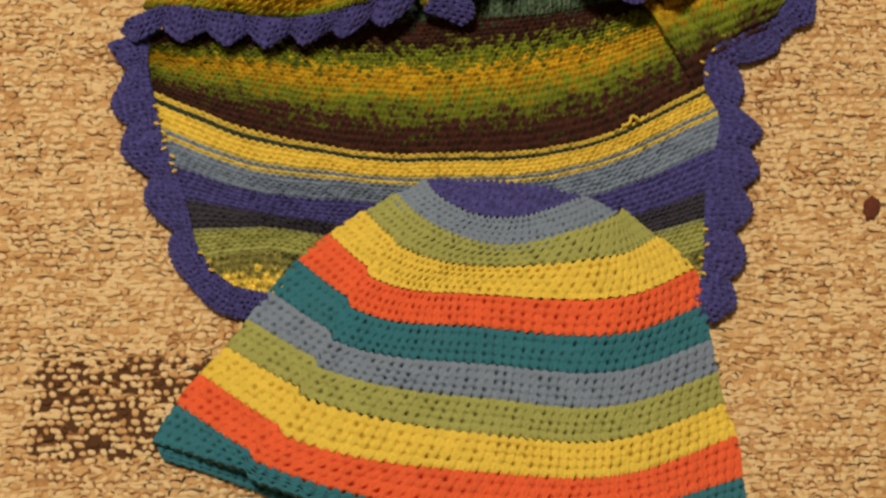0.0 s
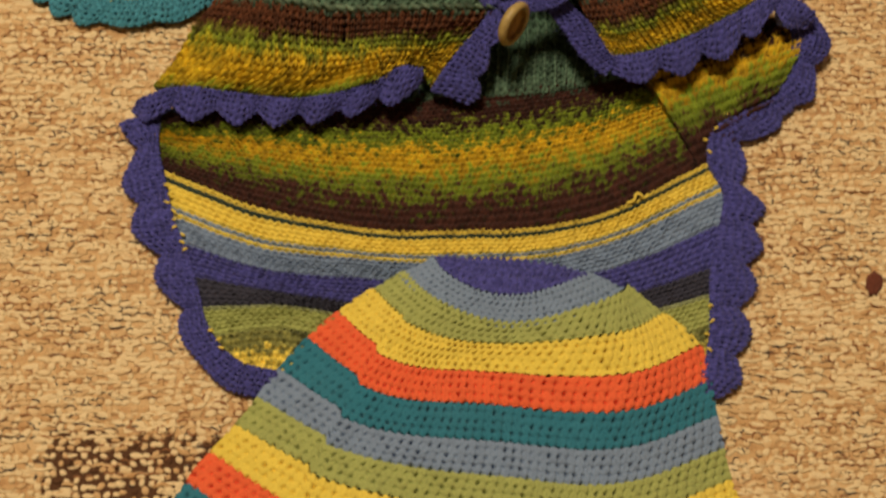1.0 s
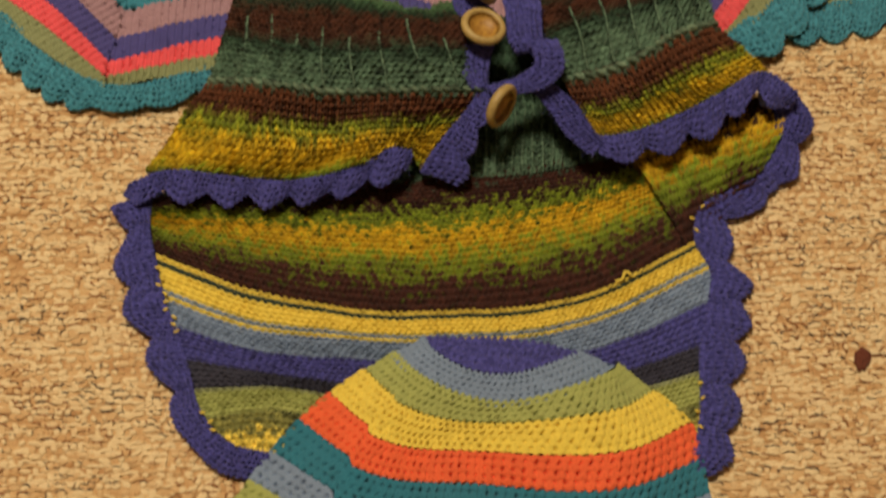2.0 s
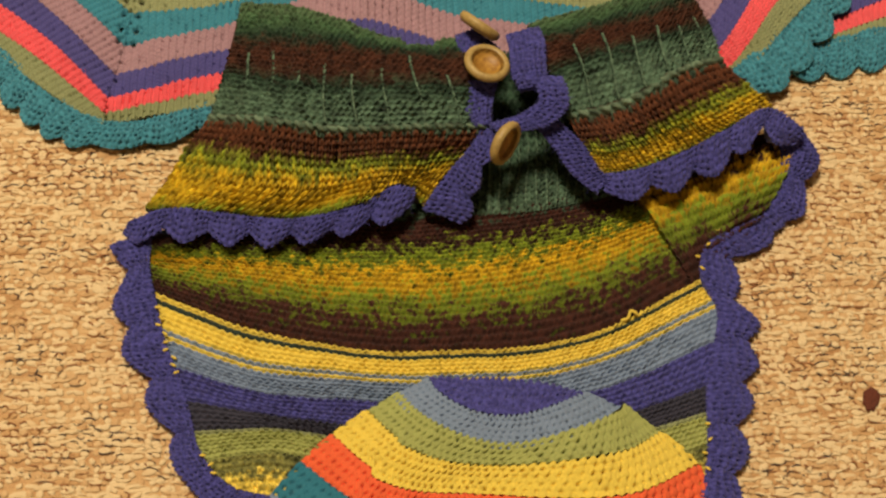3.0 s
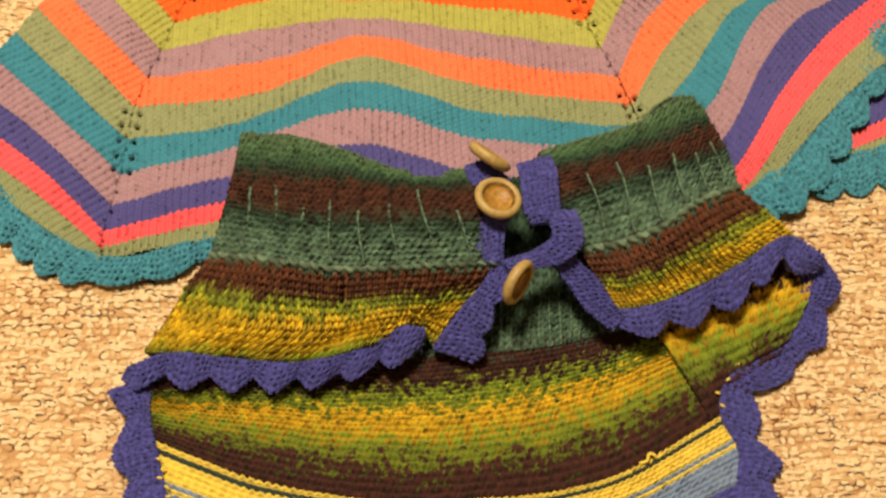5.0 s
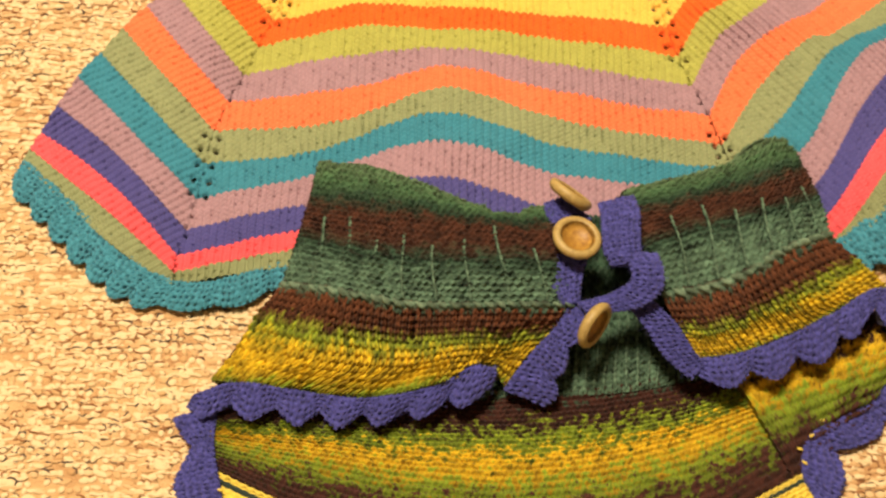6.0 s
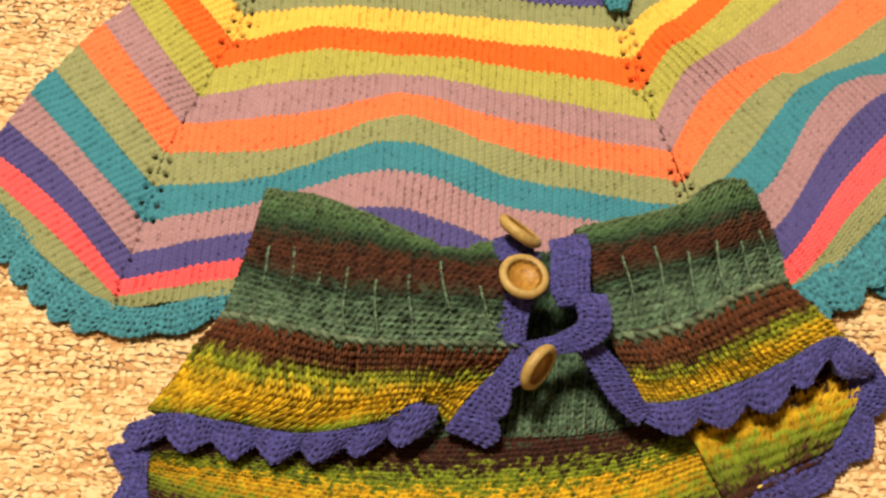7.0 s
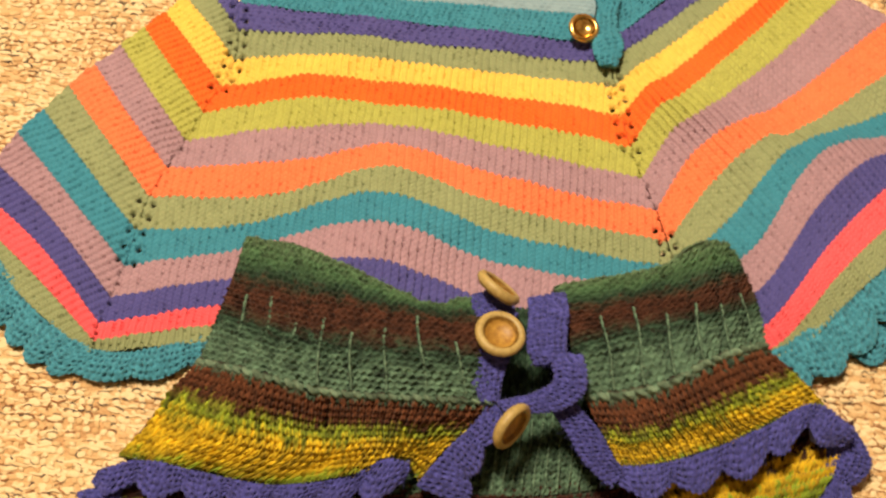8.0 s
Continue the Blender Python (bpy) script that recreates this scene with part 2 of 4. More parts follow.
def sheet(net, kv=None):
    """A smooth surface through a net of places in millimetres, rows along v, columns along u in 0..1."""
    net = np.asarray(net, float)
    kv = np.arange(len(net)) if kv is None else kv
    span = np.linalg.norm(np.diff(net, axis=1), axis=2).mean(0)
    ku = np.concatenate([[0], np.cumsum(span)]) / span.sum()

    def at(us, vs):
        rows = glide(kv, net, vs)
        return glide(ku, rows.transpose(1, 0, 2), us).transpose(1, 0, 2)
    return at


def edge_sheet(inner, outer, scallops, depth, pointed=False, dome=1.0, phase=0.0, rounded=0.0, calm=2.0):
    """A band between two lines, with a scalloped outer side; v runs across from 0 to 1."""
    inner, outer = np.asarray(inner, float), np.asarray(outer, float)
    run = np.concatenate([[0], np.cumsum(np.linalg.norm(np.diff((inner + outer) / 2, axis=0), axis=1))])
    k = run / run[-1]

    def at(us, vs):
        a, b = glide(k, inner, us), glide(k, outer, us)
        way = b - a
        way[:, 2] = 0
        way /= np.linalg.norm(way, axis=1, keepdims=True) + 1e-6
        along = us * scallops + phase
        arch = np.abs(np.sin(np.pi * along)) ** 0.8 if scallops else np.zeros(len(us))
        if pointed:
            fan = np.abs(np.sin(np.pi * along)) ** 0.65
            arch = (1 - rounded) * (1 - np.sqrt((2 * (along % 1) - 1) ** 2 + 0.02)) / 0.86 + rounded * fan
        which = np.floor(us * scallops + phase)
        size = depth * (1 + 0.22 * np.sin(which * 12.9))
        size = size * np.clip(1 - (us - calm) / 0.12, 0.12, 1)
        b = b + way * ((arch - 0.35) * size)[:, None]
        v = np.asarray(vs)[:, None, None]
        p = a[None] * (1 - v) + b[None] * v
        p[..., 2] += (dome * np.sin(np.pi * np.asarray(vs)))[:, None] * (0.6 + 0.4 * arch)[None]
        return p
    return at


def hashed(a, b):
    """A fixed chance value in 0..1 for each stitch."""
    q = np.sin(np.floor(a) * 12.9898 + np.floor(b) * 78.233) * 43758.5453
    return q - np.floor(q)


def patchy(a, b):
    """Slow uneven drift in 0..1 over the cloth."""
    return 0.5 + 0.25 * np.sin(a * 0.21 + 1.9 * np.sin(b * 0.13)) + 0.25 * np.sin(a * 0.083 - b * 0.17 + 1.3 * np.sin(a * 0.047))


def stitches(style, pu, pv):
    """Height of the stitch relief, 0..1; no two stitches quite alike."""
    if style == "purl":
        fu, fv = pu - np.floor(pu), pv - np.floor(pv)
        own = 0.55 + 0.8 * hashed(pu, pv)
        line = 0.45 + 0.14 * np.cos(2 * np.pi * fu)
        ridge = np.exp(-(((fv - line) / 0.34) ** 2)) * (0.42 + 0.58 * np.abs(np.sin(np.pi * fu)) ** 0.7)
        low = np.minimum(fv, 1 - fv)
        pit = np.exp(-(((fu - 0.5) / 0.24) ** 4) - ((low / 0.16) ** 2)) * (0.35 + 0.9 * hashed(pu, pv + 0.5))
        return ridge * own - 0.65 * pit
    if style == "chain":
        fu, fv = pu - np.floor(pu), pv - np.floor(pv)
        link = np.exp(-(((fv - 0.5 - 0.42 * (fu - 0.5)) / 0.24) ** 2)) * np.abs(np.sin(np.pi * fu)) ** 0.5
        return link * (0.7 + 0.6 * hashed(pu, pv)) - 0.3 * (1 - link)
    if style == "rib":
        fu, fv = pu - np.floor(pu), pv - np.floor(pv)
        own = 0.45 + 0.95 * hashed(pu, pv)
        line = 0.5 + 0.24 * np.sin(2 * np.pi * fu + 0.6)
        bump = np.exp(-(((fv - line) / 0.24) ** 2)) * (0.45 + 0.55 * np.abs(np.sin(np.pi * fu)) ** 0.6)
        way = (pu + 0.25 * np.sin(pv * 0.35)) / 4.0
        furrow = np.exp(-((np.minimum(way % 1, 1 - way % 1) / 0.09) ** 2))
        swell = 0.5 + 0.5 * np.cos(2 * np.pi * (way - 0.5))
        return bump * own - 0.55 * furrow + 0.5 * swell
    sway = 0.25 if style == "fine" else 0.6
    pu = pu + sway * (0.16 * np.sin(pv * 0.9 + 0.7 * np.sin(pu * 0.31)) + 0.10 * np.sin(pu * 0.77 + pv * 0.53))
    if style == "wool":
        pu = pu + 0.14 * np.sin(pv * 2.3 + pu * 0.9) + 0.12 * np.sin(pu * 1.7)
        pv = pv + 0.14 * np.sin(pu * 1.3 + 0.8 * pv)
    fv = pv - np.floor(pv)
    if style in ("crochet", "wool"):
        q = pu + 0.28 * pv
        fu = q - np.floor(q)
        own = 0.72 + 0.56 * hashed(q, pv)
        near_u, near_v = np.minimum(fu, 1 - fu), np.minimum(fv, 1 - fv)
        blob = (0.55 + 0.45 * np.sin(np.pi * fu) ** 0.55) * (0.66 + 0.34 * np.sin(np.pi * fv) ** 0.5)
        much = hashed(q + 0.5, pv + 0.5)
        wide = (0.15, 0.17) if style == "crochet" else (0.20, 0.22)
        hole = np.exp(-((near_u / wide[0]) ** 2) - ((near_v / wide[1]) ** 2)) * (0.30 + 1.3 * much ** 1.6)
        split = np.exp(-(((fu - 0.34 - 0.30 * fv) / 0.09) ** 2)) * np.sin(np.pi * fv)
        lean = np.exp(-(((fu - 0.74 + 0.18 * fv) / 0.08) ** 2)) * np.sin(np.pi * fv)
        return blob * (1 + (own - 1) * np.sin(np.pi * fu) * np.sin(np.pi * fv)) - (1.45 if style == "crochet" else 1.15) * hole - 0.30 * split - 0.14 * lean
    fu = pu - np.floor(pu)
    side = np.minimum(fu, 1 - fu)
    if style == "fine":
        s = 0.06 + 0.26 * fv
        legs = np.maximum(np.exp(-(((fu - 0.5 + s) / 0.11) ** 2)), np.exp(-(((fu - 0.5 - s) / 0.11) ** 2)))
        much = np.clip(1.7 * patchy(pu, pv) - 0.35, 0.05, 1.2)
        groove = np.exp(-((side / 0.085) ** 2)) * (0.55 + 0.45 * np.cos(2 * np.pi * fv)) * much * (0.5 + 0.9 * hashed(pu + 0.5, pv))
        dot = np.exp(-((side / 0.12) ** 2) - ((np.minimum(fv, 1 - fv) / 0.28) ** 2)) * (hashed(pu + 0.5, pv + 0.5) > 0.82)
        return 0.35 * np.sin(np.pi * fu) ** 0.4 + 0.62 * legs * (0.25 + 0.75 * np.sin(np.pi * fv)) - 0.85 * groove - 0.9 * dot
    # plain knit: two slanted legs a stitch
    own = 0.5 + 1.0 * hashed(pu, pv)
    s = 0.08 + 0.28 * fv
    legs = np.maximum(np.exp(-(((fu - 0.5 + s) / 0.16) ** 2)), 0.85 * np.exp(-(((fu - 0.5 - s) / 0.15) ** 2)))
    pit = np.exp(-((side / 0.17) ** 2) - ((np.minimum(fv, 1 - fv) / 0.25) ** 2)) * (0.3 + 1.0 * hashed(pu + 0.5, pv + 0.5))
    return legs * (1 + (own - 1) * np.sin(np.pi * fv)) * (0.5 + 0.5 * np.sin(np.pi * fv)) - 0.4 * np.exp(-((side / 0.10) ** 2)) - 0.6 * pit


def cloth(name, parent, material, at, v0, v1, gauge, style, depth, thick=2.2, label="", along=None, rows_per_v=None, us=(0.0, 1.0),
          fine=5, zig=0.0, holes=(), crumple=0.5, rows_at=0.0, jog=None, fuzz=0.0):
    """A piece of knitting: the surface at(u, v) with its stitches standing out of it. gauge: stitch width and row height in mm.
    along: the way of the rows over the ground, where the stitch columns run straight; otherwise they follow u."""
    probe = at(np.linspace(*us, 9), np.linspace(v0, v1, 9))
    length = np.linalg.norm(np.diff(probe, axis=1), axis=2).sum(1).max()
    height = np.linalg.norm(np.diff(probe, axis=0), axis=2).sum(0).mean()
    per_v = rows_per_v or max(1, round(height / gauge[1])) / (v1 - v0)
    n_st, n_row = max(2, round(length / gauge[0])), per_v * (v1 - v0)
    nu, nv = int(n_st * fine) + 1, max(3, int(round(n_row * fine)) + 1)
    ulist, vlist = np.linspace(*us, nu), np.linspace(v0, v1, nv)
    p = at(ulist, vlist)
    pv = np.repeat(((vlist - v0) * per_v + rows_at)[:, None], nu, 1)
    if along is None:
        pu = np.repeat(np.linspace(0, n_st, nu)[None], nv, 0)
    else:
        pu = (p[..., 0] * along[0] + p[..., 1] * along[1]) / gauge[0]
    if style in ("purl", "rib"):
        pv = pv + 0.06 * np.sin(pu * 0.37) + 0.04 * np.sin(pu * 1.1 + pv * 0.6)
        pu = pu + (0.5 if style == "purl" else 0.37) * (np.floor(pv) % 2) + 0.12 * np.sin(pv * 0.7)
    dv, du = np.gradient(p, axis=0), np.gradient(p, axis=1)
    n = np.cross(du, dv)
    n /= np.linalg.norm(n, axis=2, keepdims=True) + 1e-9
    n *= np.where(n[..., 2:] < 0, -1, 1)
    if zig:
        step = dv / (np.linalg.norm(dv, axis=2, keepdims=True) + 1e-9)
        tooth = np.repeat(np.linspace(0, n_st, nu)[None], nv, 0) if along is None else pu
        p = p + step * (zig * gauge[1] * (np.abs(tooth % 1 - 0.5) * 2 - 0.5) * (0.5 + 1.0 * hashed(tooth, 0 * tooth)))[..., None]
    if jog:
        step = dv / (np.linalg.norm(dv, axis=2, keepdims=True) + 1e-9)
        s = np.clip((ulist - jog[0]) / 0.02 + 0.5, 0, 1)
        much = np.linspace(jog[1], jog[2], nv)[:, None, None] * gauge[1]
        p = p + step * much * (s * s * (3 - 2 * s) - ulist)[None, :, None]
    h = stitches(style, pu, pv) * depth
    h = h + crumple * (np.sin(p[..., 0] * 0.11 + 1.3 * np.sin(p[..., 1] * 0.05)) * np.sin(p[..., 1] * 0.09 + 0.8)
                       + 0.4 * np.sin(p[..., 0] * 0.31 + p[..., 1] * 0.17))
    cut = np.zeros(p.shape[:2])
    for hx, hy, hr in holes:
        cut = np.maximum(cut, np.exp(-(((p[..., 0] - hx) ** 2 + (p[..., 1] - hy) ** 2) / hr**2) ** 2))
        h = h - 2.5 * np.exp(-(((p[..., 0] - hx) ** 2 + (p[..., 1] - hy) ** 2) / hr**2) ** 2)
    q = p + n * h[..., None]
    top = q.reshape(-1, 3)
    idx = np.arange(nu * nv).reshape(nv, nu)
    a, b, c, d = idx[:-1, :-1].ravel(), idx[:-1, 1:].ravel(), idx[1:, 1:].ravel(), idx[1:, :-1].ravel()
    quads = np.stack([a, b, c, d], 1)
    open_up = cut.ravel()[quads].min(1) > 0.5
    quads = quads[~open_up]
    if np.cross(du, dv)[..., 2].mean() < 0:
        quads = quads[:, ::-1]
    ring = np.concatenate([idx[0, :-1], idx[:-1, -1], idx[-1, :0:-1], idx[:0:-1, 0]])
    low = top[ring] - n.reshape(-1, 3)[ring] * (thick + h.reshape(-1)[ring][:, None])
    low[:, 2] = np.maximum(low[:, 2], 0.4)
    m = len(ring)
    start = len(top)
    r2 = np.arange(m)
    skirt = np.stack([ring, ring[(r2 + 1) % m], start + (r2 + 1) % m, start + r2], 1)[:, ::-1]
    uv = np.stack([pu.ravel(), pv.ravel()], 1)
    verts, faces, uvs = [top, low], np.concatenate([quads, skirt]).tolist(), [uv, uv[ring]]
    if fuzz:
        # loose fibres standing off the yarn, each a thin tapering ribbon
        pick = rng.choice(len(top), int(len(top) * fuzz), replace=False)
        k = len(pick)
        way = rng.normal(0, 1, (k, 3)) + n.reshape(-1, 3)[pick] * 0.9
        way /= np.linalg.norm(way, axis=1, keepdims=True)
        bend = rng.normal(0, 0.5, (k, 3))
        size = rng.uniform(1.2, 3.6, k)[:, None]
        wide = np.cross(way, rng.normal(0, 1, (k, 3)))
        wide *= 0.055 / (np.linalg.norm(wide, axis=1, keepdims=True) + 1e-9)
        root = top[pick] - n.reshape(-1, 3)[pick] * 0.2
        mid, tip = root + way * size * 0.5, root + (way + bend * 0.5) * size
        first = sum(len(v) for v in verts)
        verts.append(np.stack([root - wide, root + wide, mid + wide, mid - wide, tip], 1).reshape(-1, 3))
        uvs.append(np.repeat(uv[pick], 5, 0))
        b = first + 5 * np.arange(k)
        faces += np.stack([b, b + 1, b + 2, b + 3], 1).tolist() + np.stack([b + 3, b + 2, b + 4], 1).tolist()
    me = mesh_of(name, np.concatenate(verts) / 1000.0, faces, np.concatenate(uvs))
    return part(name, me, material, parent, label)


# The room: carpet, plain walls and ceiling
HALF, HIGH = 1.6, 2.5


def slab(name, lo, hi, material, label, category):
    bm = bmesh.new()
    bmesh.ops.create_cube(bm, size=1)
    for v in bm.verts:
        v.co = [lo[i] if v.co[i] < 0 else hi[i] for i in range(3)]
    me = bpy.data.meshes.new(name)
    bm.to_mesh(me)
    bm.free()
    me.materials.append(material)
    me.uv_layers.new(name="stitch")
    return tagged(new(name, me), label, category, kind="structure")


floor = slab("floor", (-HALF, -HALF, -0.02), (HALF, HALF, 0.0), carpet_ground, "beige and brown woven carpet with a dark brown printed oblong", "carpet")
slab("wall_north", (-HALF, HALF, 0), (HALF, HALF + 0.1, HIGH), plaster, "plain warm beige wall", "wall")
slab("wall_south", (-HALF, -HALF - 0.1, 0), (HALF, -HALF, HIGH), plaster, "plain warm beige wall", "wall")
slab("wall_east", (HALF, -HALF, 0), (HALF + 0.1, HALF, HIGH), plaster, "plain warm beige wall", "wall")
slab("wall_west", (-HALF - 0.1, -HALF, 0), (-HALF, HALF, HIGH), plaster, "plain warm beige wall", "wall")
slab("ceiling", (-HALF, -HALF, HIGH), (HALF, HALF, HIGH + 0.1), plaster, "plain beige ceiling", "ceiling")

# Carpet loops and threads over the stretch that the garments lie on
X0, X1, Y0, Y1 = -0.26, 0.25, -0.16, 0.37


PITCH_X, PITCH_Y = 0.0036, 0.0031


def row_wave(x, y):
    return 0.0011 * np.sin(x * 40 + 1.5 * np.sin(y * 25)) + 0.0006 * np.sin(x * 130 + y * 300) + 0.02 * x


def in_print(x, y):
    return (np.abs(x + 0.105) < 0.047) & (np.abs(y + 0.094) < 0.021)


def tubes(name, lines, radius, material, label, flat=1.0):
    """Yarn laid along many short lines: lines (n, k, 3), radius (n, k)."""
    n, k, _ = lines.shape
    side = np.gradient(lines, axis=1)[..., :2]
    side = np.stack([-side[..., 1], side[..., 0]], 2) / (np.linalg.norm(side, axis=2, keepdims=True) + 1e-9)
    ring = []
    for a in np.arange(6) * np.pi / 3:
        off = np.concatenate([side * math.cos(a), np.full((n, k, 1), math.sin(a) * flat)], 2)
        ring.append(lines + off * radius[..., None])
    v = np.stack(ring, 2)
    one = [[b * 6 + i, b * 6 + (i + 1) % 6, (b + 1) * 6 + (i + 1) % 6, (b + 1) * 6 + i] for b in range(k - 1) for i in range(6)]
    faces = (np.arange(n)[:, None, None] * (k * 6) + np.array(one)[None]).reshape(-1, 4).tolist()
    uv = np.stack([np.repeat(np.arange(n), k * 6) + 0.5, np.full(n * k * 6, 0.5)], 1)
    tagged(part(name, mesh_of(name, v.reshape(-1, 3), faces, uv), material, floor, label), kind="stuff")


def carpet_loops():
    """Plump nubs of slub yarn in uneven rows; gives back their places and half sizes."""
    rows = np.arange(Y0, Y1, PITCH_Y)
    cols = np.arange(X0, X1, PITCH_X)
    gx, gy = np.meshgrid(cols, rows)
    gx = gx + rng.uniform(0, PITCH_X, len(rows))[:, None] + rng.normal(0, 0.0006, gx.shape)
    gy = gy + rng.normal(0, 0.00024, gy.shape) + row_wave(gx, gy)
    keep = rng.random(gx.shape) > 0.05
    gx, gy = gx[keep], gy[keep]
    n, k = len(gx), 9
    small = np.where(in_print(gx, gy), 0.93, 1.0)
    sx = np.where(rng.random(n) < 0.28, rng.uniform(0.0021, 0.0033, n), rng.uniform(0.0012, 0.0019, n)) * small
    sy = rng.uniform(0.00105, 0.0017, n) * small
    sz = rng.uniform(0.00045, 0.00095, n)
    turn = rng.normal(0, 0.22, n)
    ang = (np.arange(k) + 0.5) * 2 * np.pi / k
    form = np.concatenate([np.stack([np.cos(ang) * q, np.sin(ang) * q, np.full(k, z)], 1) for q, z in ((1.0, -0.1), (0.97, 0.55), (0.70, 0.92))] + [np.array([[0, 0, 1.0]])])
    m = len(form)
    lobe = 1 + 0.16 * np.sin(2 * np.arctan2(form[:, 1], form[:, 0] + 1e-9)[None] + rng.uniform(0, 6.3, n)[:, None]) + rng.normal(0, 0.07, (n, m))
    lx, ly = form[None, :, 0] * sx[:, None] * lobe, form[None, :, 1] * sy[:, None] * lobe
    c, s = np.cos(turn)[:, None], np.sin(turn)[:, None]
    v = np.stack([gx[:, None] + lx * c - ly * s, gy[:, None] + lx * s + ly * c, form[None, :, 2] * sz[:, None]], 2)
    f = [[b * k + i, b * k + (i + 1) % k, (b + 1) * k + (i + 1) % k, (b + 1) * k + i] for b in range(2) for i in range(k)]
    t = [[2 * k + i, 2 * k + (i + 1) % k, 3 * k] for i in range(k)]
    base = np.arange(n)[:, None, None] * m
    faces = (base + np.array(f)[None]).reshape(-1, 4).tolist() + (base + np.array(t)[None]).reshape(-1, 3).tolist()
    me = mesh_of("loops", v.reshape(-1, 3), faces)
    tagged(part("loops", me, carpet_nub, floor, "cream and tan loops of carpet yarn"), kind="stuff")
    return gx, gy, sx, sy, sz


def carpet_strands():
    """Long flat strands of weft between the rows of nubs."""
    n, k = 8600, 9
    x, row = rng.uniform(X0, X1, n), np.round(rng.uniform(Y0, Y1, n) / PITCH_Y) * PITCH_Y + 0.5 * PITCH_Y + (Y0 % PITCH_Y)
    keep = ~in_print(x, row) | (rng.random(n) < 0.3)
    x, row = x[keep], row[keep]
    n = len(x)
    length = rng.uniform(0.004, 0.016, n)
    s = np.linspace(-0.5, 0.5, k)[None]
    px = x[:, None] + s * length[:, None]
    py = row[:, None] + row_wave(px, row[:, None]) + 0.0004 * np.sin(px * 900 + rng.uniform(0, 6, n)[:, None]) + rng.normal(0, 0.0004, n)[:, None]
    pz = 0.0002 + 0.0003 * np.cos(px * 760 + rng.uniform(0, 6, n)[:, None])
    radius = rng.uniform(0.0005, 0.0010, n)[:, None] * np.clip(1 - (2 * s) ** 6, 0.12, 1)
    tubes("weft_strands", np.stack([px, py, pz], 2), radius, carpet_nub, "cream and tan weft strands", 0.7)


def carpet_threads(nubs, count, material, label, thin, thick, seed):
    """Thin threads that curl round the nubs, in drifts."""
    gx, gy, sx, sy, sz = nubs
    drift = np.sin(gx * 70 + seed + 2 * np.sin(gy * 45)) + np.sin(gy * 150 + 1.3 * np.sin(gx * 60 + seed)) + rng.normal(0, 1.2, len(gx))
    pick = np.argsort(-drift)[:count]
    n, k = len(pick), 9
    cx, cy = gx[pick][:, None], gy[pick][:, None]
    mid = np.where(rng.random(n) < 0.75, rng.normal(np.pi / 2, 0.6, n), rng.normal(-np.pi / 2, 0.5, n))[:, None]
    half = rng.uniform(0.45, 1.4, n)[:, None]
    s = np.linspace(-1, 1, k)[None]
    a = mid + half * s
    away = rng.uniform(0.98, 1.22, n)[:, None] + 0.10 * np.sin(s * 5 + rng.uniform(0, 6, n)[:, None])
    flare = 1 + 0.5 * np.maximum(np.abs(s) - 0.6, 0)
    px = cx + np.cos(a) * sx[pick][:, None] * away * flare
    py = cy + np.sin(a) * sy[pick][:, None] * away
    pz = 0.55 * sz[pick][:, None] + 0.00035 * np.sin(s * 4 + rng.uniform(0, 6, n)[:, None]) + 0.0003
    radius = rng.uniform(thin, thick, n)[:, None] * np.sqrt(np.clip(1 - s ** 4, 0.06, 1))
    tubes("threads", np.stack([px, py, pz], 2), radius, material, label)


nubs = carpet_loops()
carpet_strands()
carpet_threads(nubs, 5600, carpet_thread, "dark grey-brown threads in the weave", 0.00014, 0.00036, 0.0)
carpet_threads(nubs, 6600, carpet_rust, "rust-brown threads in the weave", 0.00022, 0.00050, 2.4)


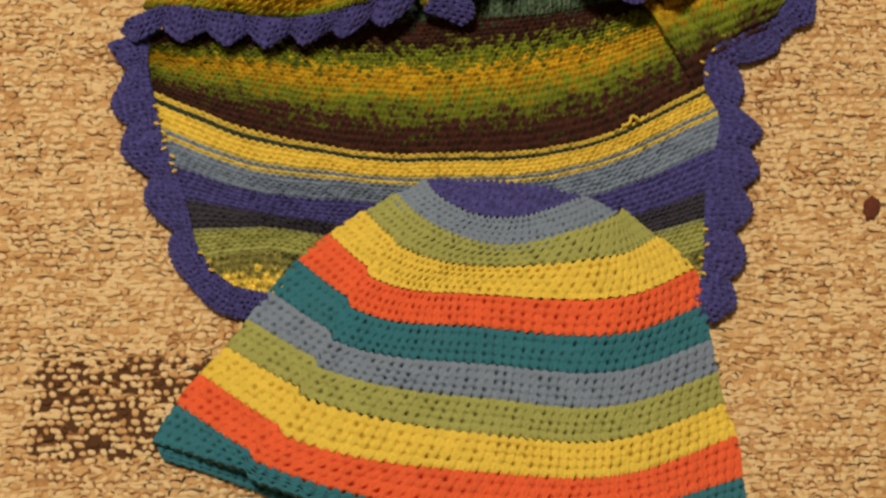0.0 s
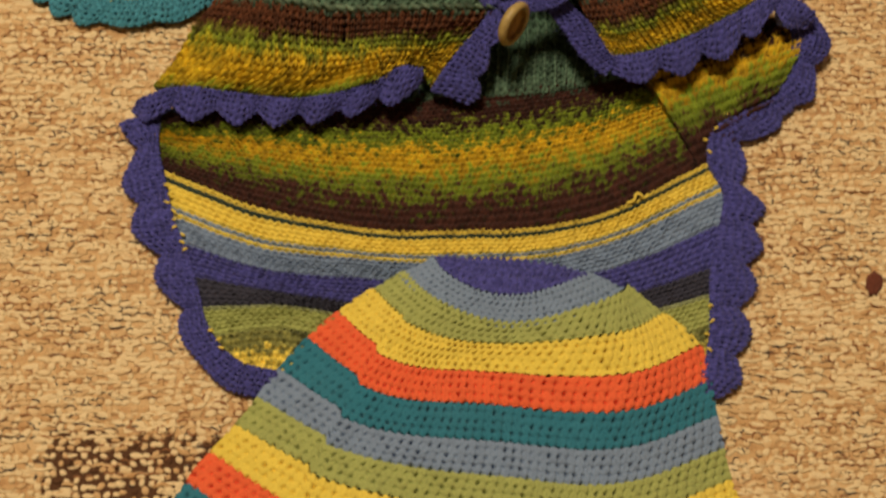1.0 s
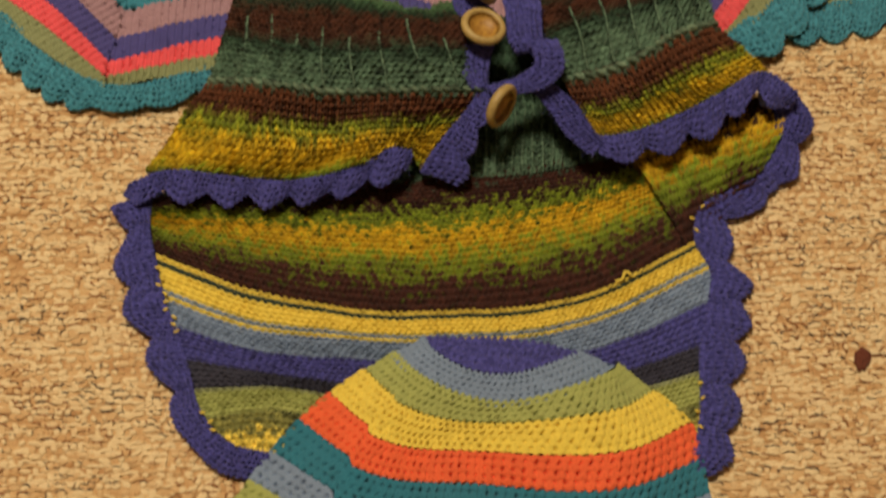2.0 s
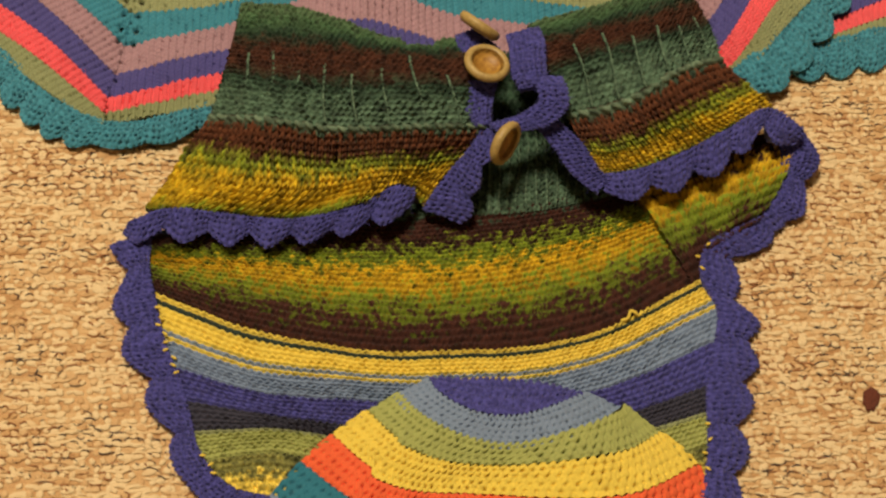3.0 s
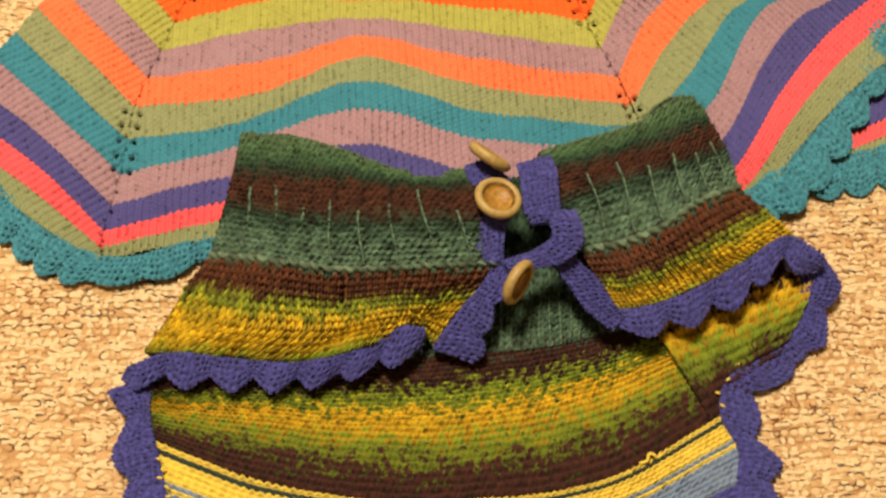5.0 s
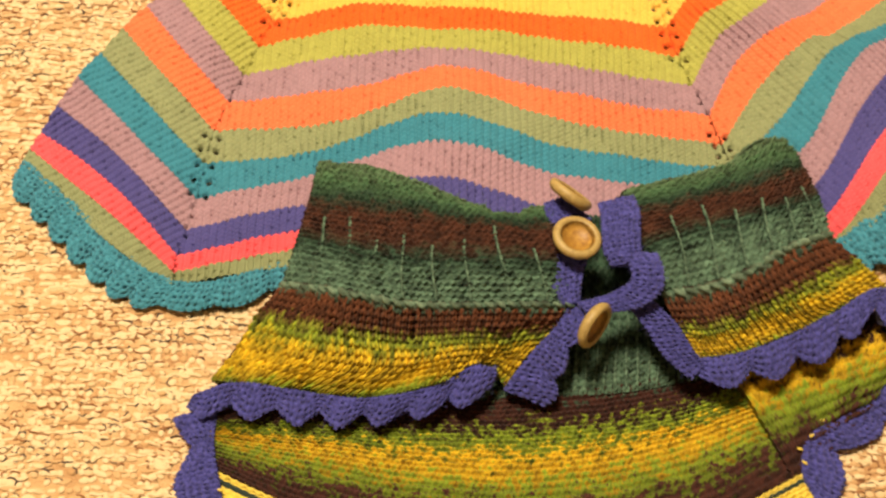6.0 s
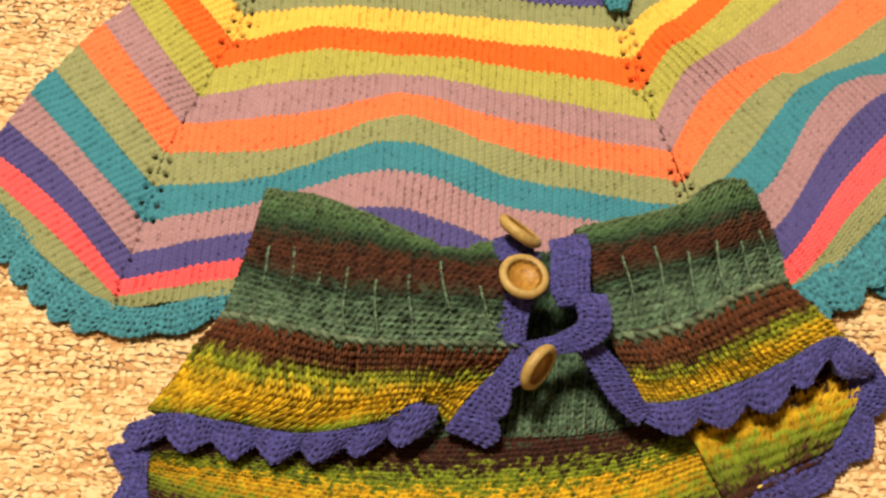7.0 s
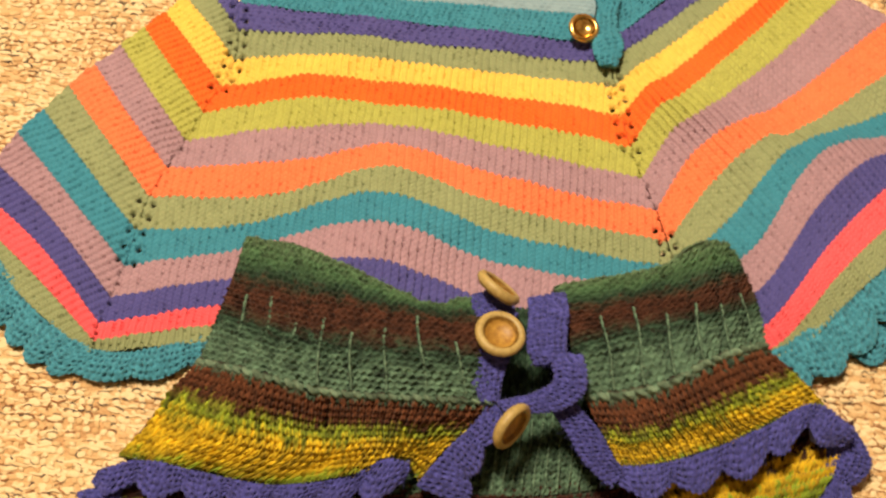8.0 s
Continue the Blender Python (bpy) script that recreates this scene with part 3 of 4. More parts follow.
# The striped hat
def hat():
    top = thing("crocheted_hat", "yellow, coral, teal and blue striped crocheted hat lying flat", "hat")
    body = sheet([
    [(-14.7, -6.1, 7), (-4.2, -18.9, 15), (34.1, -29.6, 17), (75.2, -17.3, 15), (82.9, -10.3, 7)],
    [(-38.5, -21.9, 6), (-21.5, -38.8, 14), (21.9, -47.3, 17), (80.1, -46.2, 16), (108.5, -32, 6)],
    [(-61, -46.4, 6), (-34.9, -65, 14), (26.5, -75.3, 18), (79.4, -75.9, 16), (114.6, -61, 6)],
    [(-76.8, -69.9, 6), (-45.8, -87.7, 14), (28.9, -102.7, 18), (80.6, -102.2, 16), (119, -86.7, 6)],
    [(-85.9, -81.1, 6), (-52.5, -102.7, 14), (29, -117.1, 18), (83.3, -115.3, 16), (123.3, -99.3, 6)],
    [(-94.3, -93.1, 6), (-63, -112.7, 14), (24.9, -133.2, 18), (87.9, -127.5, 16), (124.8, -115.6, 6)],
    [(-102, -108.2, 7), (-64.2, -120.2, 14), (22.8, -144.5, 19), (91.6, -140.1, 17), (125.4, -130.6, 6)],
], [0, 2, 4, 6, 7, 8, 9])
    order = [("olive", yarn_olive), ("yellow", yarn_yellow), ("coral orange", yarn_orange), ("dark teal", yarn_teal), ("grey-blue", yarn_blue),
             ("olive", yarn_olive), ("yellow", yarn_yellow), ("coral orange", yarn_orange), ("dark teal", yarn_teal)]
    for i, (colour, m) in enumerate(order):
        cloth("stripe", top, m, body, (-0.25, 0.82)[i] if i < 2 else i, 0.82 if i == 0 else i + 1, (3.3 + 0.15 * i, 3.2), "crochet", 1.9, 6.0, colour + " crocheted stripe", rows_per_v=4, zig=0.26, rows_at=4 * i, fine=8, jog=(0.17, 0.45 * min(i, 2), 0.45 * min(i + 1, 2)))
    cloth("crown", top, yarn_purple, sheet([
    [(0, 1.4, 10), (17.2, 0.8, 12), (33.2, 0.8, 13), (49.3, -1, 13), (62.7, -4.2, 11)],
    [(2.3, -3.9, 12), (13.7, -12.7, 16), (34, -16.1, 17), (47.7, -12.1, 16), (62.5, -5.5, 12)],
]), 0, 1, (3.2, 2.7), "crochet", 1.2, 2.5, "purple crocheted crown", zig=0.3, fine=8)
    cloth("stripe", top, yarn_blue, sheet([
    [(0, 1.8, 9), (3, -4.7, 13), (13.7, -12.7, 16), (34, -16.1, 17), (47.7, -12.1, 16), (60.9, -5.1, 12), (63.5, -3.6, 10)],
    [(-14.7, -6.1, 7), (-8.8, -14, 12), (3.8, -23.6, 15), (34.1, -29.9, 17), (58, -25.5, 15), (76.2, -15.7, 9), (82.9, -10.3, 7)],
]), 0, 1, (3.4, 2.8), "crochet", 1.3, 2.5, "grey-blue crocheted stripe", zig=0.3, fine=8)
    cloth("brim_back", top, yarn_teal, edge_sheet([(-100.7, -109.2, 4), (-78.6, -114.8, 5), (-46.2, -121.5, 6), (-21.6, -128, 7)], [(-98.3, -113.7, 3), (-74.8, -120.9, 3), (-52.8, -128.9, 3), (-27.7, -138.3, 3)], 0, 0.0, dome=0.6), 0, 1, (3.9, 3.4), "crochet", 1.3, 2.5, "dark teal back of the brim", fine=7)


hat()


# The self-striping shrug
def button(parent, at, tilt, size, rim_mat, dish_mat, label):
    """A turned button with a raised rim and a dished middle; lathe profile in unit radii."""
    prof = [(0.0, -0.04), (0.35, 0.0), (0.60, 0.14), (0.70, 0.30), (0.80, 0.36), (0.92, 0.33), (1.0, 0.20), (0.96, 0.04), (0.80, -0.10), (0.0, -0.14)]
    k = 40
    obs = []
    for name, lo, hi, m in (("dish", 0, 3, dish_mat), ("rim", 2, 9, rim_mat)):
        bm = bmesh.new()
        rings = []
        for r, z in prof[lo:hi + 1]:
            rings.append([bm.verts.new((r * size * math.cos(2 * math.pi * i / k), r * size * math.sin(2 * math.pi * i / k), z * size)) for i in range(k)] if r > 0 else [bm.verts.new((0, 0, z * size))])
        for a, b in zip(rings, rings[1:]):
            for i in range(k):
                va = [a[i % len(a)], a[(i + 1) % len(a)]] if len(a) > 1 else [a[0]]
                vb = [b[(i + 1) % len(b)], b[i % len(b)]] if len(b) > 1 else [b[0]]
                bm.faces.new(va + vb)
        bmesh.ops.recalc_face_normals(bm, faces=bm.faces)
        me = bpy.data.meshes.new(name)
        bm.to_mesh(me)
        bm.free()
        me.polygons.foreach_set("use_smooth", np.ones(len(me.polygons), bool))
        obs.append((name, me, m))
    body = part("button", obs[1][1], obs[1][2], parent, label)
    body.matrix_basis = tilt
    body.location = [c / 1000 for c in at]
    if dish_mat is not rim_mat:
        part("dish", obs[0][1], obs[0][2], body)
    else:
        part("face", obs[0][1], obs[0][2], body)
    return body


def shrug():
    top = thing("knitted_shrug", "brown, green and gold knitted shrug with purple scalloped edging", "shrug")
    back = sheet([
    [(-122.6, 63.2, 6), (-77.6, 76.8, 6), (-28.7, 81.2, 6), (19.7, 85.6, 6), (61.4, 94, 6), (86.9, 96.3, 6)],
    [(-120.8, 59.2, 6), (-76.7, 60.5, 6), (-28.2, 62, 6), (19.6, 65.6, 6), (62, 74.3, 6), (91.4, 85.1, 6)],
    [(-118.9, 52.2, 5), (-75.9, 47.2, 6), (-27.7, 42.8, 7), (20.6, 45.5, 7), (65, 56.6, 6), (102.4, 73, 4)],
    [(-115.3, 39.1, 5), (-76.8, 23.7, 6), (-27, 14.4, 7), (20.3, 15.3, 7), (68.6, 24.1, 6), (118.5, 52.3, 4)],
], [0, 1, 2, 3])
    cloth("back_panel", top, ombre_back, back, 0, 3, (2.7, 1.75), "purl", 1.9, 6.0, "brown, moss and gold wrong side of the back", rows_per_v=28 / 3, fine=6, fuzz=0.02)
    lower = sheet([
    [(-115.3, 39.1, 5), (-76.8, 23.7, 6), (-27, 14.4, 7), (20.3, 15.3, 7), (68.6, 24.1, 6), (119, 52.3, 4)],
    [(-109.3, 17.7, 5), (-73.4, 5.6, 6), (-26.6, 0.8, 7), (20.2, 1.4, 7), (68, 10, 6), (125.4, 39.2, 5)],
    [(-103, 4.9, 6), (-70.5, -4.3, 6), (-24.1, -7.6, 6), (20.2, -8.1, 6), (67.5, -1.9, 6), (122.3, 22.4, 6)]
] + [
    [(-98.2, -8.8, 6), (-63.1, -14.4, 6), (-23.8, -17.9, 6), (20.1, -18.4, 6), (71.7, -13.4, 6), (117.9, 3.1, 6)],
    [(-94.4, -23.2, 6), (-62.7, -21.1, 6), (-23.6, -25.8, 6), (20, -29.7, 6), (71.2, -23.9, 6), (115.6, -10.7, 6)],
    [(-88.7, -33.5, 6), (-62.2, -30.2, 6), (-23.4, -36.5, 6), (19.9, -40.4, 6), (70.6, -37.1, 6), (114.6, -23.7, 6)],
    [(-79.2, -48.9, 5), (-61.3, -48.1, 5), (-22.9, -58.2, 5), (19.9, -59.8, 5), (69.9, -56.7, 5), (112.5, -39.5, 5)],
])
    bands = [("yellow", yarn_yellow, 0, 0.125), ("dark green", yarn_forest, 0.125, 0.25), ("yellow", yarn_yellow, 0.25, 0.75), ("grey-blue", yarn_blue, 0.75, 0.875),
             ("yellow", yarn_yellow, 0.875, 1), ("grey-blue", yarn_blue, 1, 2), ("purple", yarn_purple, 2, 3), ("dark navy", yarn_navy, 3, 3.86),
             ("sage", yarn_sage, 3.86, 4), ("olive", yarn_olive, 4, 5), ("yellow and olive marled", marl, 5, 6)]
    for colour, m, lo, hi in bands:
        cloth("stripe", top, m, lower, lo, hi, (3.2, 1.9), "purl", 1.7, 6.0, colour + " knitted stripe", rows_per_v=8 if lo < 1 else 6, zig=0.3, fine=7, rows_at=round(lo * 8), crumple=0.8)
    cloth("side_fold", top, ombre_side, sheet([
    [(83.9, 100.3, 10), (123.8, 112.1, 12), (168.5, 126.5, 8)],
    [(100.1, 72.1, 9), (126.6, 83, 11), (156.3, 97, 10)],
    [(113.3, 48.6, 4), (124.6, 56.5, 4), (137.3, 67.4, 4)],
]), 0, 2, (2.9, 1.75), "purl", 2.0, 6.0, "gold and moss folded side", rows_per_v=6, fine=7, fuzz=0.02)
    neck = sheet([
    [(7.3, 150.2, 17), (35.8, 155, 17), (57.8, 148.4, 17)],
    [(2.3, 105.2, 9), (41, 110.2, 11), (80.1, 106.3, 9)],
    [(-0.3, 76.1, 7), (40.3, 79.1, 7), (81.8, 88.7, 7)],
])
    cloth("inner_neck", top, ombre_neck, neck, 0, 2, (3.6, 2.2), "knit", 2.2, 2.5, "green ribbed inside of the neck", rows_per_v=10, fine=7, fuzz=0.02)
    for k in range(17):
        u, vs = 0.06 + 0.052 * k, np.linspace(0.75 + 0.2 * hashed(k, 1.0), 1.95, 14)
        line = neck(u + 0.006 * np.sin(vs * 5 + k), vs)[np.arange(14), np.arange(14)]
        strand = edge_sheet(line + (-0.55, 0, 1.3), line + (0.55, 0, 1.3), 0, 0.0, dome=0.6)
        cloth("ladder_strand", top, ombre_ladder, strand, 0, 1, (2.4, 0.8), "knit", 0.6, 1.2, "pale green strand", rows_per_v=1, fine=4, crumple=0.0)
    # fronts with the turned-down collar
    for side, net in (("left", [
    [(-84, 164.1, 34), (-63, 160.5, 38), (-43.9, 154.5, 39), (-24.9, 148.7, 38), (-7.1, 142.1, 37), (11.2, 146.8, 37)],
    [(-87.4, 145.2, 30), (-64.6, 139.3, 38), (-43.5, 136.4, 41), (-22.5, 135.3, 41), (-5, 134.5, 41), (15, 134.4, 40)],
    [(-90.8, 130.4, 26), (-66.5, 122.4, 36), (-43.2, 118.1, 40), (-22.5, 117.9, 41), (-2.8, 118.3, 41), (16.5, 119.2, 40)]
] + [
    [(-96.2, 112, 22), (-70.7, 105.7, 32), (-42.9, 100.6, 35), (-22.3, 100.9, 36), (-0.4, 102.8, 36), (22.9, 104.7, 34)],
    [(-103.9, 101.5, 18), (-72.9, 94.2, 26), (-42.8, 91.6, 27), (-22.1, 93.1, 30), (-3.6, 94.8, 29), (17.5, 99.7, 28)],
    [(-112.4, 87.5, 13), (-75, 81.1, 20), (-42.7, 80.6, 21), (-22, 84.7, 25), (-8, 88.7, 22), (6.5, 88.9, 22)],
    [(-121, 74.3, 11), (-88.7, 71, 15), (-56.4, 69, 16), (-28.8, 74.3, 22), (-12.5, 85.3, 17), (-2.5, 77, 14)],
]),
                      ("right", [
    [(41.6, 156.2, 37), (66.2, 162.7, 40), (83.1, 168, 42), (101.7, 182.2, 40), (111.7, 181.5, 36)],
    [(46.8, 144.8, 38), (66.2, 148.3, 42), (81.7, 153, 44), (100.5, 159.5, 43), (117.5, 171.4, 34)],
    [(50.7, 129.3, 36), (67.8, 134.9, 42), (83, 139.4, 45), (101.6, 146.6, 44), (122, 158.3, 34)],
    [(57.5, 112.2, 32), (72.2, 113, 36), (87.9, 117.3, 42), (104.2, 128.6, 44), (126, 141.8, 34)],
    [(64.7, 103, 28), (78.1, 102.1, 32), (94.3, 108.2, 36), (111.3, 117.9, 38), (138.2, 135.7, 29)],
    [(69.1, 96.2, 25), (83.4, 96.8, 27), (100, 104.7, 30), (118.1, 111.8, 32), (146.1, 130.6, 25)],
    [(73.3, 89.9, 23), (88.5, 93, 24), (105.2, 99.4, 26), (126.2, 110.8, 28), (152.6, 126, 22)],
])):
        at = sheet(net)
        cloth(side + "_collar", top, ombre_collar, at, 0, 3, (3.1, 2.1), "rib", 1.9, 3.5, "green and brown ribbed collar", rows_per_v=8, fine=7, crumple=0.9, fuzz=0.11)
        cloth(side + "_front", top, ombre_front, at, 3, 6, (2.8, 3.0), "knit", 2.3, 3.5, "brown, moss and gold knitted front", rows_per_v=4, fine=8, crumple=0.8, rows_at=12, fuzz=0.04, holes=[(x, y, 1.1) for x, y, _ in [(-40.5, 97.9, 30), (-40.2, 95.5, 30), (-40.4, 93.1, 30), (-40.6, 91, 30)]])
        # pale ladder strands down the collar, a hand's breadth of stitches apart
        span = np.linalg.norm(np.diff(at(np.linspace(0, 1, 30), np.array([1.5]))[0], axis=0), axis=1).sum()
        for k in range(1, int(span / 12.4) + 1):
            u, vs = k * 12.4 / span, np.linspace(0.9 + 0.8 * hashed(k, 3.0), 2.85, 12)
            if u > 0.97:
                continue
            line = at(np.clip(u + 0.007 * np.sin(vs * 3 + k) + 0.012 * (vs - 2), 0, 1), vs)[np.arange(12), np.arange(12)]
            strand = edge_sheet(line + (-0.62, 0, 1.3), line + (0.62, 0, 1.3), 0, 0.0, dome=0.6)
            cloth("ladder_strand", top, ombre_ladder, strand, 0, 1, (2.6, 0.8), "knit", 0.5, 1.2, "pale green strand", rows_per_v=1, fine=4, crumple=0.0)
        # the far half of the collar and its side, closing the tube down to the poncho
        net = np.asarray(net)
        rim, flank = net[0], net[:, 0] if side == "left" else net[:, -1]
        out = 3.0 if side == "left" else -3.0
        cloth("collar_back", top, ombre_collar, sheet([rim, rim + (0, 2.0, -12.0), rim * (1, 1, 0) + (0, -2.0, 9.0)]), 0, 2, (3.1, 2.6), "purl", 1.2, 2.0, "green far half of the collar", fine=4)
        cloth("side_turn", top, yarn_brown, sheet([flank + (out * 0.5, 0, -1.5), flank + (out, 0, -7.0), flank * (1, 1, 0) + (out * 2, 0, 5.0)]), 0, 2, (3.1, 2.6), "purl", 0.8, 2.0, "brown turned-under side", fine=4)
        # a raised chain of stitches where the collar turns
        ridge = edge_sheet(at(np.linspace(0, 1, 9), np.array([2.82]))[0] + (0, 0, 1.0), at(np.linspace(0, 1, 9), np.array([3.12]))[0] + (0, 0, 0.6), 0, 0.0, dome=1.4)
        cloth("collar_ridge", top, ombre_ridge, ridge, 0, 1, (4.6, 2.6), "chain", 2.2, 2.0, "pale green chain of stitches", fine=12, rows_per_v=1, fuzz=0.05)

    def band(name, inner, outer, scallops, depth, label="purple crocheted edging", **more):
        cloth(name, top, yarn_purple, edge_sheet(inner, outer, scallops, depth, **more), 0, 1, (2.3, 2.2), "wool", 1.5, 4.5, label, fine=7, crumple=0.5, fuzz=0.07)

    band("edging", [(-116.8, 63.8, 7), (-117.1, 50.8, 7), (-112.6, 33, 7), (-107.2, 14.4, 7), (-100, -1.4, 7), (-95, -15.8, 7), (-91.4, -27.7, 7), (-85.6, -36.9, 7), (-75.7, -44.8, 7), (-61.5, -47.8, 7)],
         [(-130.2, 60.8, 4), (-126.6, 46.6, 4), (-125.8, 27.5, 4), (-119.8, 11.9, 4), (-111.6, -3.2, 4), (-105.1, -16.3, 4), (-99.3, -29.3, 4), (-94.5, -42.2, 4), (-81.4, -54.2, 4), (-61, -59.1, 4)], 5.57, 7.2, dome=1.5, pointed=True, rounded=0.6, calm=0.66, phase=0.5)
    band("edging", [(152.3, 90.4, 7), (133.2, 78.7, 7), (118.4, 63.4, 7), (116.9, 50.2, 7), (122.2, 37.4, 7), (118.9, 16.8, 7), (114.9, -0.8, 7), (113.8, -18, 7), (112.3, -32.5, 7), (107, -50.7, 7)],
         [(159.5, 84.1, 4), (142.2, 71.8, 4), (131.9, 60.1, 4), (129.9, 44.2, 4), (136.1, 32.8, 4), (133.8, 13.5, 4), (130.7, -1.6, 4), (127.7, -19, 4), (124.9, -36, 4), (117.2, -53.8, 4)], 8, 6.5, dome=1.5, pointed=True, rounded=0.6)
    band("edging", [(151.8, 125.4, 14), (156.2, 109.7, 10), (147.1, 94.3, 7), (132.3, 79.9, 6), (121.1, 68.9, 6)],
         [(167.2, 120.2, 14), (170.2, 106, 8), (161.7, 85.3, 5), (148.1, 73.8, 4), (136.3, 60.9, 4)], 3, 6.5, dome=1.5, pointed=True, rounded=0.5)
    band("front_edging", [(-126.5, 67.6, 12), (-111.5, 71.9, 16), (-88.5, 70.2, 17), (-56.3, 68.2, 18), (-28.8, 74.8, 21), (-13.8, 82.6, 23), (-6.8, 81.7, 22)],
         [(-129.6, 61.7, 8), (-113.6, 62.5, 12), (-88.3, 61.4, 13), (-58.5, 61.3, 14), (-33.3, 65.8, 16), (-18.3, 70.6, 18), (-7.4, 75.2, 17)], 7, 6.6, pointed=True, rounded=0.1)
    band("front_edging", [(72.1, 89.5, 24), (88.2, 92.6, 25), (105, 98.9, 27), (125.9, 110.3, 29), (149.9, 123.9, 26), (164.2, 116.2, 22)],
         [(75.3, 82.1, 21), (91.3, 84.9, 21), (107.7, 89.8, 22), (127.8, 99.6, 24), (147.1, 114.9, 24), (160, 111, 16)], 5, 7.0, pointed=True, rounded=0.5)
    band("front_strand", [(53.6, 109.8, 34), (63.8, 101, 31), (70.8, 92.1, 27), (75.4, 88.4, 24)], [(42.9, 108.3, 33), (51.4, 99, 30), (60.4, 88.5, 25), (70.8, 81.8, 21)], 0, 0.0)
    band("button_band", [(21.3, 106.2, 34), (14.9, 96.2, 30), (8.7, 90.7, 25), (1.4, 82.1, 20), (-3.5, 75.3, 15)], [(28.3, 101.6, 33), (21.8, 89.8, 29), (18.1, 82.7, 22), (16.1, 76.4, 16), (14.9, 70.9, 12)], 3, 3.5)
    band("button_loop", [(31.2, 149.4, 38), (32.5, 141, 40), (32.6, 132.9, 42), (33, 126.1, 42), (36.3, 120.1, 41)], [(46, 152.8, 39), (47.7, 143.7, 42), (47.8, 134.3, 43), (48.5, 126.7, 43), (54.3, 122.6, 42)], 0, 0.0, dome=2.0)
    band("button_loop", [(38.5, 124.2, 43), (43, 120, 44), (44.5, 114.5, 42), (38.7, 110.8, 39), (23.7, 105, 37)], [(54.2, 125.3, 43), (56.1, 118.6, 45), (56.6, 111.5, 43), (51.4, 106, 40), (27, 100.9, 36)], 0, 0.0, dome=2.0)
    band("button_tab", [(9.6, 147.4, 38), (10.9, 140.7, 39), (15.1, 134.8, 40)], [(18.1, 151, 40), (23.6, 145.6, 40), (28.6, 140.8, 40)], 0, 0.0)
    band("button_tab", [(11.4, 125.4, 38), (12.3, 114.1, 38), (17.2, 104.7, 36)], [(27.5, 124.9, 39), (25.1, 114.6, 38), (24.7, 105.5, 36)], 0, 0.0)
    # yellow catch stitches along the inner side of the edging
    for line, lo, hi, count in (([(-116.8, 63.8, 7), (-117.1, 50.8, 7), (-112.6, 33, 7), (-107.2, 14.4, 7), (-100, -1.4, 7), (-95, -15.8, 7), (-91.4, -27.7, 7), (-85.6, -36.9, 7), (-75.7, -44.8, 7), (-61.5, -47.8, 7)], 0.24, 0.42, 9), ([(-116.8, 63.8, 7), (-117.1, 50.8, 7), (-112.6, 33, 7), (-107.2, 14.4, 7), (-100, -1.4, 7), (-95, -15.8, 7), (-91.4, -27.7, 7), (-85.6, -36.9, 7), (-75.7, -44.8, 7), (-61.5, -47.8, 7)], 0.72, 0.90, 5), ([(152.3, 90.4, 7), (133.2, 78.7, 7), (118.4, 63.4, 7), (116.9, 50.2, 7), (122.2, 37.4, 7), (118.9, 16.8, 7), (114.9, -0.8, 7), (113.8, -18, 7), (112.3, -32.5, 7), (107, -50.7, 7)], 0.16, 0.30, 4), ([(152.3, 90.4, 7), (133.2, 78.7, 7), (118.4, 63.4, 7), (116.9, 50.2, 7), (122.2, 37.4, 7), (118.9, 16.8, 7), (114.9, -0.8, 7), (113.8, -18, 7), (112.3, -32.5, 7), (107, -50.7, 7)], 0.76, 0.90, 4)):
        spots = glide(np.linspace(0, 1, len(line)), line, np.linspace(lo, hi, count))
        for k, spot in enumerate(spots):
            bm = bmesh.new()
            bmesh.ops.create_uvsphere(bm, u_segments=8, v_segments=6, radius=1)
            for v in bm.verts:
                v.co = (v.co.x * 0.0014, v.co.y * 0.0006, v.co.z * 0.0006)
            me = bpy.data.meshes.new("catch_stitch")
            bm.to_mesh(me)
            bm.free()
            me.uv_layers.new(name="stitch")
            me.polygons.foreach_set("use_smooth", np.ones(len(me.polygons), bool))
            ob = part("catch_stitch", me, yarn_yellow, top, "yellow catch stitch")
            ob.location = (spot[0] / 1000 + 0.0012 * math.sin(k * 2.3), spot[1] / 1000, spot[2] / 1000 + 0.0022)
            ob.rotation_euler = (0, 0.2, 0.6 * math.sin(k * 1.7))
    # a pulled loop standing up from the first yellow row
    curl = bpy.data.curves.new("pulled_loop", "CURVE")
    curl.dimensions, curl.bevel_depth, curl.bevel_resolution = "3D", 0.0007, 2
    line = curl.splines.new("BEZIER")
    spots = [(-0.0045, -0.0018, 0.0), (-0.0018, -0.0010, 0.0016), (-0.0008, 0.0014, 0.0028), (0.0012, 0.0010, 0.0024), (0.0022, 0.0004, 0.0012), (0.0050, 0.0022, 0.0)]
    line.bezier_points.add(len(spots) - 1)
    for knot, spot in zip(line.bezier_points, spots):
        knot.co = spot
        knot.handle_left_type = knot.handle_right_type = "AUTO"
    ob = part("pulled_loop", curl, yarn_yellow, top, "pulled loop of yellow yarn")
    ob.location = (0.0858, 0.0318, 0.0065)
    tilts = [Vector(n).to_track_quat("Z", "Y").to_matrix().to_4x4() for n in ((0.52, 0.69, 0.50), (0.17, 0.16, 0.97), (0.80, -0.56, 0.20))]
    for at, tilt in zip(((18.7, 148.3, 44), (21.8, 128.6, 46), (29, 96.7, 38)), tilts):
        button(top, at, tilt, 0.0100, horn_rim, horn_dish, "olive horn button with a brown dished middle")


shrug()


